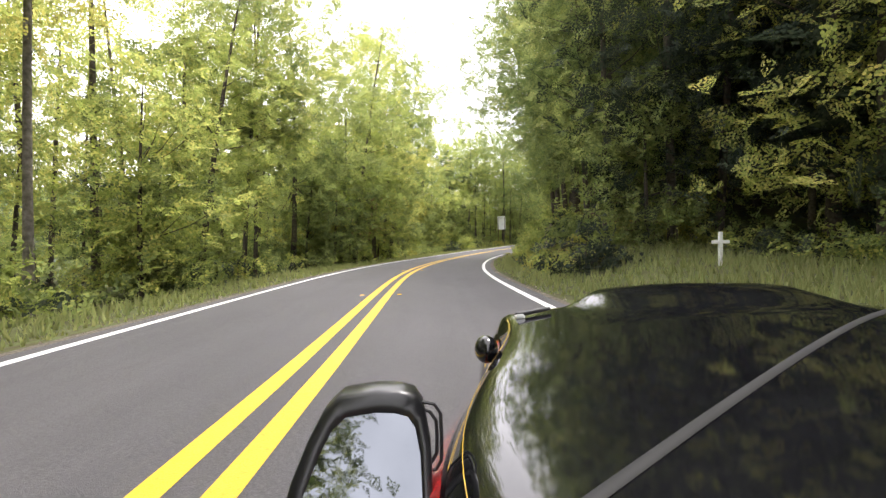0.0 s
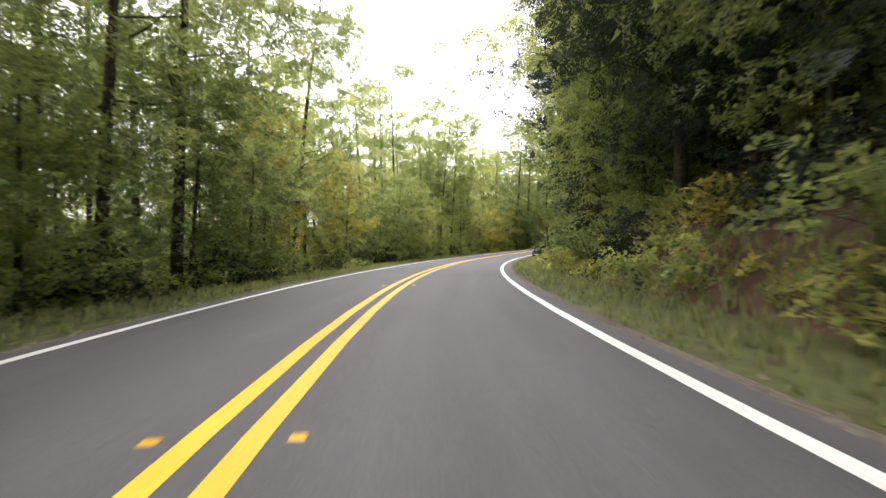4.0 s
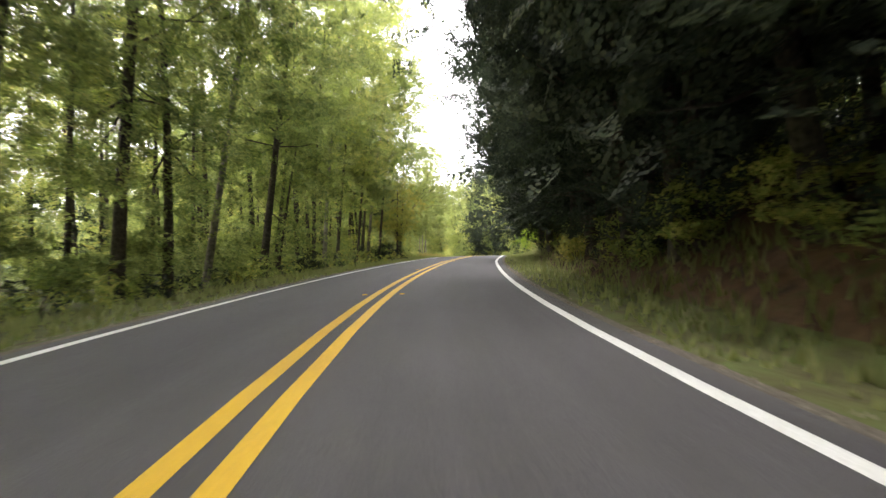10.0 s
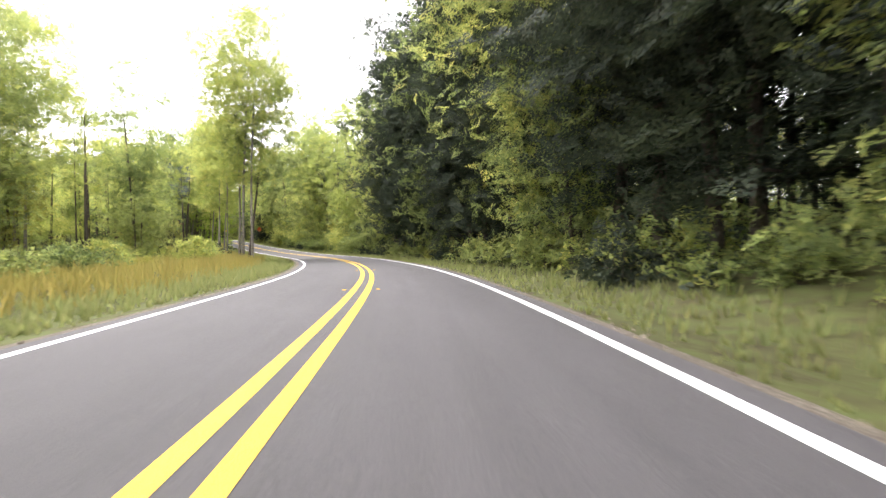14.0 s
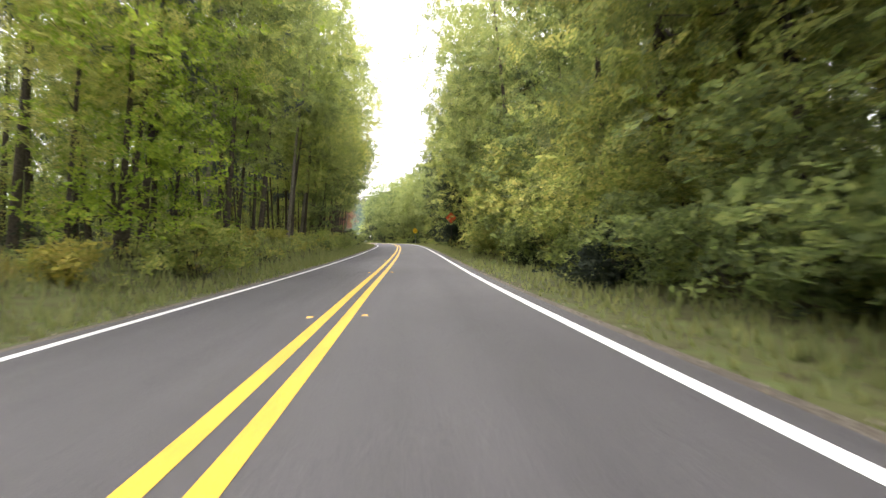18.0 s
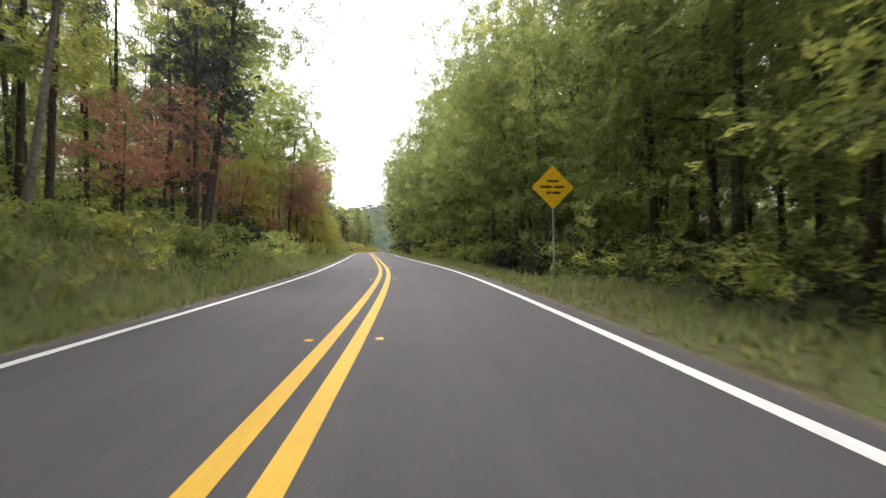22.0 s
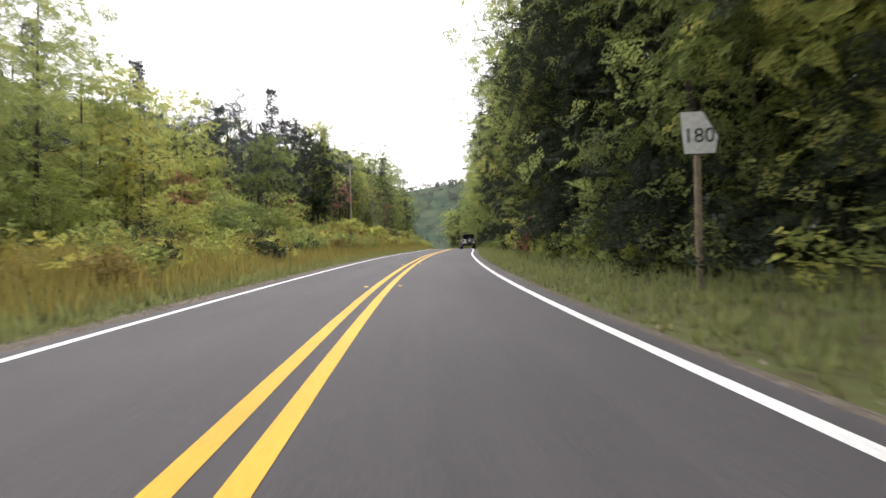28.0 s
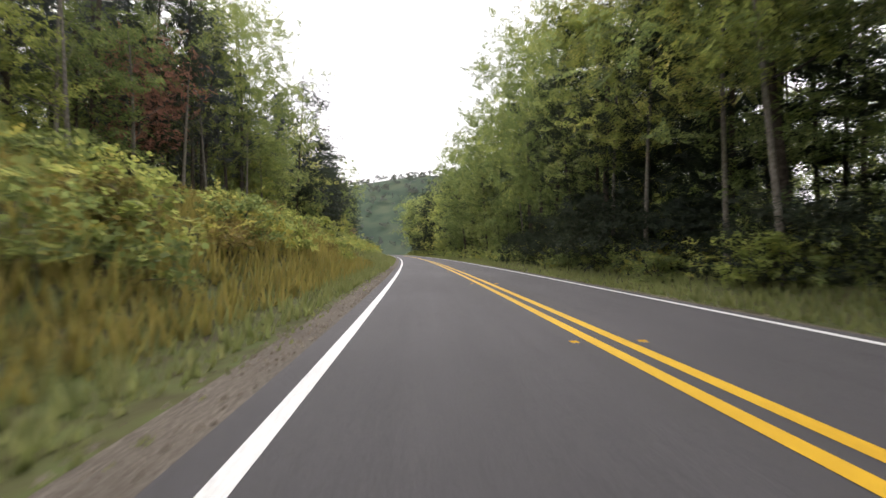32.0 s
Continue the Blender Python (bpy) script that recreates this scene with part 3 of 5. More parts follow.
def pine_kind(label, mat, bark, height, base, radius, tufts, r0=0.17, nlimb=22):
    n = tufts * 15
    zc = base + (height - base) * rng.uniform(0, 1, tufts) ** 0.9
    rel = (zc - base) / (height - base)
    ang = rng.uniform(0, 2 * np.pi, tufts)
    rad = radius * (1.05 - rel) * rng.uniform(0.35, 1.0, tufts) + 0.1
    cen = np.stack([np.cos(ang) * rad, np.sin(ang) * rad, zc], 1)
    who = np.repeat(np.arange(tufts), 15)
    off = rng.normal(0, 1, (n, 3)) * [0.42, 0.42, 0.17]
    v, f = leaf_cards(cen[who] + off, 0.62, flat=0.5, droop=-0.1)
    c = v.reshape(-1, 4, 3)
    mid = (c[:, 1] + c[:, 3]) / 2
    c[:, 1] = mid + (c[:, 1] - mid) * 0.7
    c[:, 3] = mid + (c[:, 3] - mid) * 0.7
    crown = mesh_from("crown", c.reshape(-1, 3).tolist(), f.tolist(), [mat])
    pick = cen[rng.choice(tufts, min(nlimb, tufts), replace=False)]
    trunk = trunk_mesh("trunk", height * 0.97, r0, [tuple(q) for q in pick], 0.008, bark, 0.25)
    return dict(label=label, crown=crown, trunk=trunk)


OAKS = [tree_kind("tall leafy broadleaf tree at the forest edge", m, M_BARK, h, b, r, 1150, 1.0, 84, 0.19, 0.03, 16)
        for m, h, b, r in ((M_LEAF, 24, 2.6, 5.6), (M_LEAF, 26, 4.6, 5.9), (M_LEAF, 23, 2.4, 5.5), (M_LEAF_LIGHT, 22, 2.4, 5.4))]
POPLARS = [tree_kind("slender tall forest tree with a high crown", m, bk, h, b, r, 1000, 0.95, 62, 0.125, 0.025, 12, 0.2, 0.35)
           for m, bk, h, b, r in ((M_LEAF, M_BARK, 26, 7.5, 4.8), (M_LEAF_LIGHT, M_BARK_PALE, 27, 8.0, 4.5), (M_LEAF, M_BARK, 25, 6.0, 4.8), (M_LEAF_LIGHT, M_BARK, 23, 5.0, 4.8))]
MAPLES = [tree_kind("young broadleaf tree leafy down to the ground", m, M_BARK, h, b, r, 1000, 0.56, 54, 0.085, 0.03, 12, 0.25, 0.12)
          for m, h, b, r in ((M_LEAF, 8.5, 0.3, 2.9), (M_LEAF_LIGHT, 7.5, 0.4, 2.7), (M_LEAF, 9.5, 0.4, 3.0), (M_LEAF, 6.5, 0.2, 2.6))]
YELLOWS = [tree_kind("young tree with yellowing early autumn leaves", M_LEAF_YELLOW, M_BARK, h, b, r, 800, 0.56, 44, 0.08, 0.03, 12, 0.3, 0.15) for h, b, r in ((8, 1.0, 2.5), (10, 2.0, 2.8))]
RUSTS = [tree_kind("small tree with rust-red autumn leaves", M_LEAF_RUST, M_BARK, h, b, r, 520, 0.42, 28, 0.07, 0.03, 12, 0.3, 0.15) for h, b, r in ((5.5, 1.4, 2.0), (7.5, 2.4, 2.4))]
PINES = [pine_kind("tall dark pine with a bare lower trunk", M_NEEDLE, M_BARK, h, b, r, 60) for h, b, r in ((21, 8, 2.7), (19, 5, 2.8), (23, 10, 2.6))]
HEMLOCKS = [tree_kind("dense dark evergreen tree overhanging the bank", M_LEAF_SHADED, M_BARK, h, b, r, 1400, 1.0, 100, 0.18, 0.01, 12, 0.15, 0.1, 0.4) for h, b, r in ((22, 0.8, 4.6), (24, 1.2, 4.9))]
NAMES = ((OAKS, "broadleaf_tree"), (POPLARS, "forest_tree"), (MAPLES, "young_tree"), (YELLOWS, "yellowing_tree"), (RUSTS, "rust_red_tree"), (PINES, "pine_tree"), (HEMLOCKS, "evergreen_tree"))
for kinds, nm in NAMES:
    for kd in kinds:
        kd["name"] = nm


def bush_kind(label, mat, height, radius, leaves, leaf, name="bush"):
    pts, cen = crown_points(leaves, 0.05, height, radius, 22, low_wide=1.0, hollow=0.1)
    pts[:, 2] = np.abs(pts[:, 2])
    v, f = leaf_cards(pts, leaf)
    crown = mesh_from("leaves", v.tolist(), f.tolist(), [mat])
    bm = bmesh.new()
    for q in cen[:9]:
        add_bm(bm, tube([(q[0] * 0.1, q[1] * 0.1, -0.15), (q[0] * 0.5, q[1] * 0.5, q[2] * 0.6), tuple(q)], [0.018, 0.012, 0.004], 4, cap=False))
    me = bpy.data.meshes.new("stems")
    bm.to_mesh(me)
    bm.free()
    me.materials.append(M_BARK)
    return dict(label=label, crown=crown, trunk=me, wood="stem", name=name)


BUSHES = [bush_kind("leafy green bush on the roadside bank", m, h, r, 300, 0.4) for m, h, r in ((M_LEAF, 1.5, 1.2), (M_LEAF_LIGHT, 1.8, 1.3), (M_LEAF_SHADED, 1.4, 1.3))]
BRIGHTS = [bush_kind("large bright green bush leaning over the verge", M_LEAF_LIME, h, r, 1500, 0.37, "bright_bush") for h, r in ((4.2, 2.2), (5.6, 2.6))]
TALLS = [bush_kind("tall leafy thicket on the steep bank", m, h, r, 850, 0.42, "thicket_shrub") for m, h, r in ((M_LEAF, 4.4, 2.2), (M_LEAF_LIGHT, 5.0, 2.3))]
WEEDS = [bush_kind("tall weedy shrub with yellow-green leaves", m, h, r, 220, 0.33, "weedy_shrub") for m, h, r in ((M_LEAF_LIGHT, 1.1, 0.9), (M_LEAF_YELLOW, 0.9, 0.8), (M_LEAF, 1.0, 0.9))]
DRY_WEEDS = [bush_kind("half-dry roadside shrub with olive and brown leaves", m, h, r, 230, 0.28, "dry_shrub") for m, h, r in ((M_LEAF_DRY, 1.1, 0.8), (M_LEAF_DRY, 0.9, 0.9), (M_LEAF, 0.8, 0.8))]
RHODOS = [bush_kind("dark evergreen thicket under the trees", M_LEAF_SHADED, h, r, 850, 0.46, "evergreen_shrub") for h, r in ((3.6, 2.3), (4.4, 2.5))]
REDS = [bush_kind("low shrub with rust-red leaves", M_LEAF_RUST, 1.3, 0.8, 200, 0.26)]


# spots kept open: from, to, nearest and farthest distance from the centre line (left is negative)
CLEAR = [(58, 100, -12.4, -4), (-8, 19, 4, 14.2), (500, 526, 4, 9.4), (450, 471, 4, 9.3), (634, 657, 4, 10.0), (686, 748, -18, -8.5), (394, 406, -9.6, -4), (362, 373, -8.2, -4), (546, 572, -13.5, -4), (289, 304, -13.5, -4)]


def opened(s, u):
    """Push a plant out of the open spots."""
    for s0, s1, u0, u1 in CLEAR:
        if s0 <= s <= s1 and u0 < u < u1:
            return u0 - 0.3 if u < 0 else u1 + 0.3
    return u


# how tall the woods stand along the road, and how far their trunks reach over it (radians)
LEFT_TALL = [(-70, 1.0), (12, 1.0), (18, 0.74), (38, 0.8), (60, 0.95), (290, 1.0), (300, 0.85), (372, 0.9), (384, 0.8), (396, 0.5), (420, 0.5), (430, 1.0), (545, 1.0), (575, 0.86), (632, 0.8), (645, 0.6), (728, 0.6), (752, 0.63), (775, 0.8), (980, 0.8)]
RIGHT_TALL = [(-70, 0.9), (60, 0.9), (120, 1.0), (455, 1.0), (480, 0.9), (505, 0.8), (560, 0.8), (580, 0.88), (980, 0.88)]
LEFT_REACH = [(-70, 0.05), (120, 0.06), (170, 0.08), (285, 0.08), (300, 0.02), (400, 0.03), (420, 0.12), (550, 0.11), (580, 0.05), (980, 0.02)]
RIGHT_REACH = [(-70, 0.04), (430, 0.05), (450, 0.07), (475, 0.02), (980, 0.02)]


def tallness(s, side):
    return float(table(s, LEFT_TALL if side < 0 else RIGHT_TALL))


def plant(kind, s, u, scale, group="trees along the road", turn=None):
    reach = float(table(s, LEFT_REACH if u < 0 else RIGHT_REACH)) if kind.get("wood", "trunk") == "trunk" else 0.0
    q = place(s, u)[0]
    head = float(spline(s)[1][0])
    over = (reach + rng.normal(0, 0.045)) * (1 if u < 0 else -1)
    spin = rng.uniform(0, 360) if turn is None else turn
    m = Matrix.Translation(q) @ pose(0, 0, 0, 0, 0, math.degrees(head) - 90) @ pose(0, 0, 0, math.degrees(rng.normal(0, 0.04)), math.degrees(over), 0) @ pose(0, 0, 0, 0, 0, spin) @ Matrix.Scale(scale, 4)
    ob = new(kind["name"])
    ob.empty_display_size = 0.3
    ob.matrix_basis = m
    wood = kind.get("wood", "trunk")
    tagged(ob, kind["label"], "tree" if wood == "trunk" else "bush", group)
    for nm, me in ((wood, kind["trunk"]), ("crown" if wood == "trunk" else "foliage", kind["crown"])):
        c = new(nm, me)
        c.parent = ob
    return ob


def bush(kind, s, u, scale=1.0):
    return plant(kind, s, u, scale, "bushes on the roadside")


def pick(options):
    kinds, weights = zip(*options)
    w = np.array(weights, float)
    k = kinds[rng.choice(len(kinds), p=w / w.sum())]
    return k[rng.integers(len(k))]


# stretches of forest: from, to, side, distance of the first row, its spacing, kinds with weights
ROWS = [
    (-40, 20, -1, 7.8, 3.6, ((OAKS, 2), (POPLARS, 3), (MAPLES, 3), (YELLOWS, 1))),
    (20, 115, -1, 7.4, 3.1, ((OAKS, 4), (POPLARS, 2), (MAPLES, 4), (YELLOWS, 0.6))),
    (115, 200, -1, 8.2, 3.3, ((OAKS, 1.5), (POPLARS, 2), (MAPLES, 4), (YELLOWS, 2))),
    (200, 296, -1, 7.8, 3.0, ((OAKS, 1.5), (POPLARS, 5), (MAPLES, 2), (YELLOWS, 0.6))),
    (296, 380, -1, 26.0, 3.0, ((OAKS, 5), (POPLARS, 2), (YELLOWS, 1))),
    (379, 424, -1, 18.0, 4.0, ((OAKS, 3), (POPLARS, 3), (MAPLES, 2))),
    (424, 505, -1, 9.0, 2.9, ((POPLARS, 7), (PINES, 1), (OAKS, 1), (MAPLES, 0.4))),
    (505, 560, -1, 9.6, 3.4, ((PINES, 3), (POPLARS, 4), (RUSTS, 0.6), (YELLOWS, 1.4))),
    (560, 640, -1, 9.4, 3.3, ((POPLARS, 4), (PINES, 1.5), (YELLOWS, 2.2), (OAKS, 1.0))),
    (640, 700, -1, 21.0, 2.7, ((PINES, 4), (MAPLES, 3), (YELLOWS, 0.7), (OAKS, 4), (RUSTS, 0.8))),
    (700, 790, -1, 17.0, 2.3, ((PINES, 7), (HEMLOCKS, 1.2), (MAPLES, 2), (OAKS, 2), (RUSTS, 0.4))),
    (790, 960, -1, 17.0, 2.4, ((PINES, 7), (HEMLOCKS, 1.2), (MAPLES, 2), (OAKS, 2), (RUSTS, 0.3))),
    (-40, 22, 1, 9.3, 3.2, ((HEMLOCKS, 4), (OAKS, 1), (MAPLES, 1))),
    (22, 70, 1, 8.4, 3.0, ((OAKS, 4), (MAPLES, 4), (HEMLOCKS, 0.4))),
    (70, 200, 1, 9.2, 2.8, ((HEMLOCKS, 4), (OAKS, 3), (MAPLES, 1.5))),
    (200, 227, 1, 9.6, 2.7, ((HEMLOCKS, 2), (MAPLES, 1), (OAKS, 4))),
    # rows of shade-coloured evergreens where the right bank lies dark
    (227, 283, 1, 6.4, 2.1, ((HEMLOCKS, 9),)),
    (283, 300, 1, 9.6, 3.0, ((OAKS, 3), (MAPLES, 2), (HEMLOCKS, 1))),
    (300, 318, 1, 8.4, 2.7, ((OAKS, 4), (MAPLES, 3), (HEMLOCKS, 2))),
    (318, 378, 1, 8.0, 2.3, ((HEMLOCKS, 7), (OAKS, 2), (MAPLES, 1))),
    (378, 420, 1, 9.2, 2.8, ((OAKS, 5), (MAPLES, 3), (YELLOWS, 0.8))),
    (420, 462, 1, 8.2, 2.9, ((OAKS, 4), (MAPLES, 4), (POPLARS, 2))),
    (462, 504, 1, 8.8, 2.8, ((HEMLOCKS, 0.8), (OAKS, 5), (MAPLES, 1))),
    (504, 530, 1, 8.4, 2.9, ((OAKS, 4), (MAPLES, 4), (POPLARS, 2))),
    (530, 562, 1, 8.2, 2.9, ((OAKS, 5), (MAPLES, 3), (POPLARS, 2))),
    (562, 640, 1, 7.8, 2.6, ((OAKS, 4), (HEMLOCKS, 1.2), (MAPLES, 2))),
    (640, 690, 1, 8.8, 2.7, ((HEMLOCKS, 6), (OAKS, 3), (MAPLES, 1))),
    (690, 745, 1, 8.6, 2.7, ((OAKS, 5), (MAPLES, 1), (HEMLOCKS, 4), (POPLARS, 1))),
    (745, 960, 1, 8.6, 2.8, ((OAKS, 5), (MAPLES, 1.5), (HEMLOCKS, 4), (POPLARS, 1))),
]
for s0, s1, side, first, gap, kinds in ROWS:
    for s in np.arange(s0, s1, gap * (1.0 if s0 < 740 else 1.7)):
        kind = pick(kinds)
        tall = kind["name"] in ("broadleaf_tree", "forest_tree", "pine_tree", "evergreen_tree")
        sp = s + rng.uniform(-1, 1)
        plant(kind, sp, opened(sp, side * (first + rng.uniform(0.0, 1.7) + (0.5 if tall else 0.0))), rng.uniform(0.86, 1.16) * (tallness(s, side) if tall else 1.0))


# a second dark row behind the cross
for s in np.arange(-6, 44, 2.8):
    plant(HEMLOCKS[rng.integers(2)], s, 17.5 + rng.uniform(0, 2.5), rng.uniform(0.9, 1.15))


def fill_forest():
    """The woods behind the first row: crowns and trunks too many to pick apart."""
    groups = {0: [], 1: [], 2: [], 3: []}
    tv, tf = [], []
    for s0, s1, side, first, gap, kinds in ROWS:
        piny = dict((k[0]["name"], w) for k, w in kinds).get("pine_tree", 0)
        dark = dict((k[0]["name"], w) for k, w in kinds).get("evergreen_tree", 0)
        for row, (off, sp) in enumerate(((3.6, 2.7), (7.5, 2.9), (12.5, 3.6)) if side > 0 else ((4.4, 3.4), (9.5, 3.2), (14.5, 4.0))):
            for s in np.arange(s0, s1, sp * (1.0 if s0 < 730 else 1.4)):
                ss = s + rng.uniform(-1.2, 1.2)
                u = opened(ss, side * (first + off + rng.uniform(0, 3.0)))
                q = place(ss, u)[0]
                top = rng.uniform(17, 26) * tallness(s, side)
                low = rng.uniform(0.3, 3.0) if rng.uniform() < (0.7 if side > 0 else 0.35 + 0.28 * row) else rng.uniform(3.5, 8)
                rad = rng.uniform(2.6, 4.0)
                n = int((top - low) * (7.5 if side > 0 else 5.5))
                pts, cen = crown_points(n, low, top, rad, 24, hollow=0.1)
                # the right side draws more of the darkened leaves, as painted shade
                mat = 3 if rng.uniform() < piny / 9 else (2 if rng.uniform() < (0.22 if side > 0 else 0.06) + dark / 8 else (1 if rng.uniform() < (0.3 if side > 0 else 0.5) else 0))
                groups[mat].append(pts + q)
                lean = rng.normal(0, 0.03, 2)
                r0 = rng.uniform(0.07, 0.17)
                base = len(tv)
                for f, rr in ((-0.02, 1.2), (0.5, 0.8), (1.0, 0.2)):
                    for k in range(5):
                        a = 2 * math.pi * k / 5
                        tv.append((q[0] + lean[0] * top * f + math.cos(a) * r0 * rr, q[1] + lean[1] * top * f + math.sin(a) * r0 * rr, q[2] + top * 0.93 * f))
                for lv in range(2):
                    for k in range(5):
                        tf.append((base + lv * 5 + k, base + lv * 5 + (k + 1) % 5, base + lv * 5 + 5 + (k + 1) % 5, base + lv * 5 + 5 + k))
    # the depth of the woods, where single crowns can no longer be told apart
    deep = {0: [], 1: [], 2: []}
    for s0, s1, side, first, gap, kinds in ROWS:
        n = int((s1 - s0) * ((28 if side > 0 else 22) if s0 < 730 else 16))
        ss = rng.uniform(s0, s1, n)
        u = side * (first + rng.uniform(15, 32, n))
        q = place(ss, u)
        q[:, 2] += (0.3 + 19 * rng.beta(1.0, 1.6 if side < 0 else 1.25, n)) * tallness((s0 + s1) / 2, side)
        # darkened cards mixed in here colour the shade inside the woods
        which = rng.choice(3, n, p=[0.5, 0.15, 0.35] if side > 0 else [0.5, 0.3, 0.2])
        for k in deep:
            deep[k].append(q[which == k])
    vs, fs, sl, base = [], [], [], 0
    for k, pts in deep.items():
        v, f = leaf_cards(np.concatenate(pts), 2.8)
        vs.append(v)
        fs.append(f + base)
        sl.append(np.full(len(f), k))
        base += len(v)
    mats = [M_CANOPY, M_CANOPY_LIGHT, M_CANOPY_SHADED, M_NEEDLE]
    for k, pts in groups.items():
        if not pts:
            continue
        v, f = leaf_cards(np.concatenate(pts), 1.6)
        vs.append(v)
        fs.append(f + base)
        sl.append(np.full(len(f), k))
        base += len(v)
    ob = new("forest_canopy", mesh_from("forest_canopy", np.concatenate(vs).tolist(), np.concatenate(fs).tolist(), mats, np.concatenate(sl)))
    tagged(ob, "dense green foliage of the woods behind the roadside trees", "woods", kind="stuff")
    ob = new("forest_trunks", mesh_from("forest_trunks", tv, tf, [M_BARK], smooth=True))
    tagged(ob, "thin brown trunks of the woods behind the roadside trees", "woods", kind="stuff")


fill_forest()

# bushes under the trees and on the banks: from, to, side, near, far, spacing, kinds
UNDER = [
    (-10, 290, -1, 6.8, 9.0, 7.0, ((BUSHES, 4), (WEEDS, 2))),
    (300, 366, -1, 12, 24, 4.4, ((BUSHES, 2), (WEEDS, 3))),
    (366, 420, -1, 10.2, 13.0, 5.0, ((BUSHES, 3), (WEEDS, 2))),
    (420, 640, -1, 6.6, 9.0, 6.0, ((WEEDS, 4), (BUSHES, 3))),
    (640, 780, -1, 6.6, 12, 3.2, ((WEEDS, 2.5), (DRY_WEEDS, 4), (BUSHES, 1))),
    (20, 205, 1, 6.4, 9.2, 2.3, ((BUSHES, 5), (WEEDS, 3), (REDS, 0.1))),
    (205, 225, 1, 6.4, 8.8, 1.8, ((BUSHES, 3), (WEEDS, 4))),
    (225, 262, 1, 6.6, 8.4, 5.0, ((BUSHES, 5), (WEEDS, 1.5))),
    (306, 640, 1, 6.8, 8.2, 6.0, ((BUSHES, 5), (WEEDS, 1.5))),
    (640, 780, 1, 6.8, 8.6, 4.5, ((BUSHES, 4), (WEEDS, 2))),
]
for s0, s1, side, near, far, gap, kinds in UNDER:
    for s in np.arange(s0, s1, gap):
        sp = s + rng.uniform(-0.8, 0.8)
        bush(pick(kinds), sp, (opened(sp, side * rng.uniform(near, far)) if side > 0 else side * rng.uniform(near, far)), rng.uniform(0.8, 1.4))
for s in np.arange(285.5, 313, 1.3):
    bush(BRIGHTS[rng.integers(2)], s, 7.6 + rng.uniform(0, 2.6), rng.uniform(0.6, 1.0) * (1.2 if s < 298 else 1.0))
for s in np.arange(384, 452, 3.2):
    bush(TALLS[rng.integers(2)], s, opened(s, 7.4 + rng.uniform(0, 1.4)), rng.uniform(0.7, 1.1))
# darkened thickets added to stand for the shaded hollow under the trees
for s0, s1, gap in ((452, 506, 2.0), (575, 640, 3.0), (640, 790, 3.4)):
    for s in np.arange(s0, s1, gap):
        bush(RHODOS[rng.integers(2)], s, opened(s, 7.9 + rng.uniform(0, 1.6)), rng.uniform(0.6, 1.05))
for s in np.arange(206, 227, 1.7):
    bush(TALLS[rng.integers(2)], s, 7.4 + rng.uniform(0, 2.4), rng.uniform(0.85, 1.25))
for s in np.arange(676, 775, 1.9):
    bush(pick(((WEEDS, 1.5), (DRY_WEEDS, 6))), s, -rng.uniform(7.0, 14), rng.uniform(0.7, 1.25))
for s in np.arange(650, 790, 3.4):
    if not 700 < s < 790:
        bush(TALLS[rng.integers(2)], s, -rng.uniform(12.5, 19), rng.uniform(0.6, 1.0))
for s in np.arange(20, 290, 4.2):
    bush(TALLS[rng.integers(2)], s, -rng.uniform(9.5, 13.5), rng.uniform(0.5, 0.9))


# undergrowth: from, to, side, near, far, top, plants a metre
THICKET = [
    (-20, 45, 1, 16, 26, 8.5, 9.0, 0),
    (0, 800, 1, 12.5, 21, 6.5, 4.0, 0), (505, 650, -1, 14, 26, 6.0, 2.5, 0),
    (-60, 296, -1, 12, 24, 6.5, 5.5, 0), (412, 650, -1, 14.5, 28, 6.5, 4.0, 1), (377, 412, -1, 18, 28, 4.2, 3.0, 1), (650, 960, -1, 18, 34, 4.5, 4.0, 0),
    (-60, 296, -1, 7.0, 15.0, 1.5, 3.2, 0), (296, 366, -1, 15, 30, 1.5, 3.0, 0), (366, 420, -1, 11, 19, 1.6, 3.4, 1),
    (420, 650, -1, 6.8, 14, 1.1, 3.4, 1), (650, 960, -1, 7.5, 20, 1.3, 5.0, 1), (-60, 20, 1, 11.5, 17, 1.2, 9.0, 0), (20, 215, 1, 6.0, 12, 0.9, 5.5, 1), (215, 262, 1, 6.8, 14, 1.4, 4.0, 0),
    (262, 284, 1, 7.0, 12, 1.4, 4.0, 0), (284, 310, 1, 7.0, 12, 2.4, 5.0, 1), (310, 960, 1, 7.0, 12, 2.0, 4.2, 0),
]


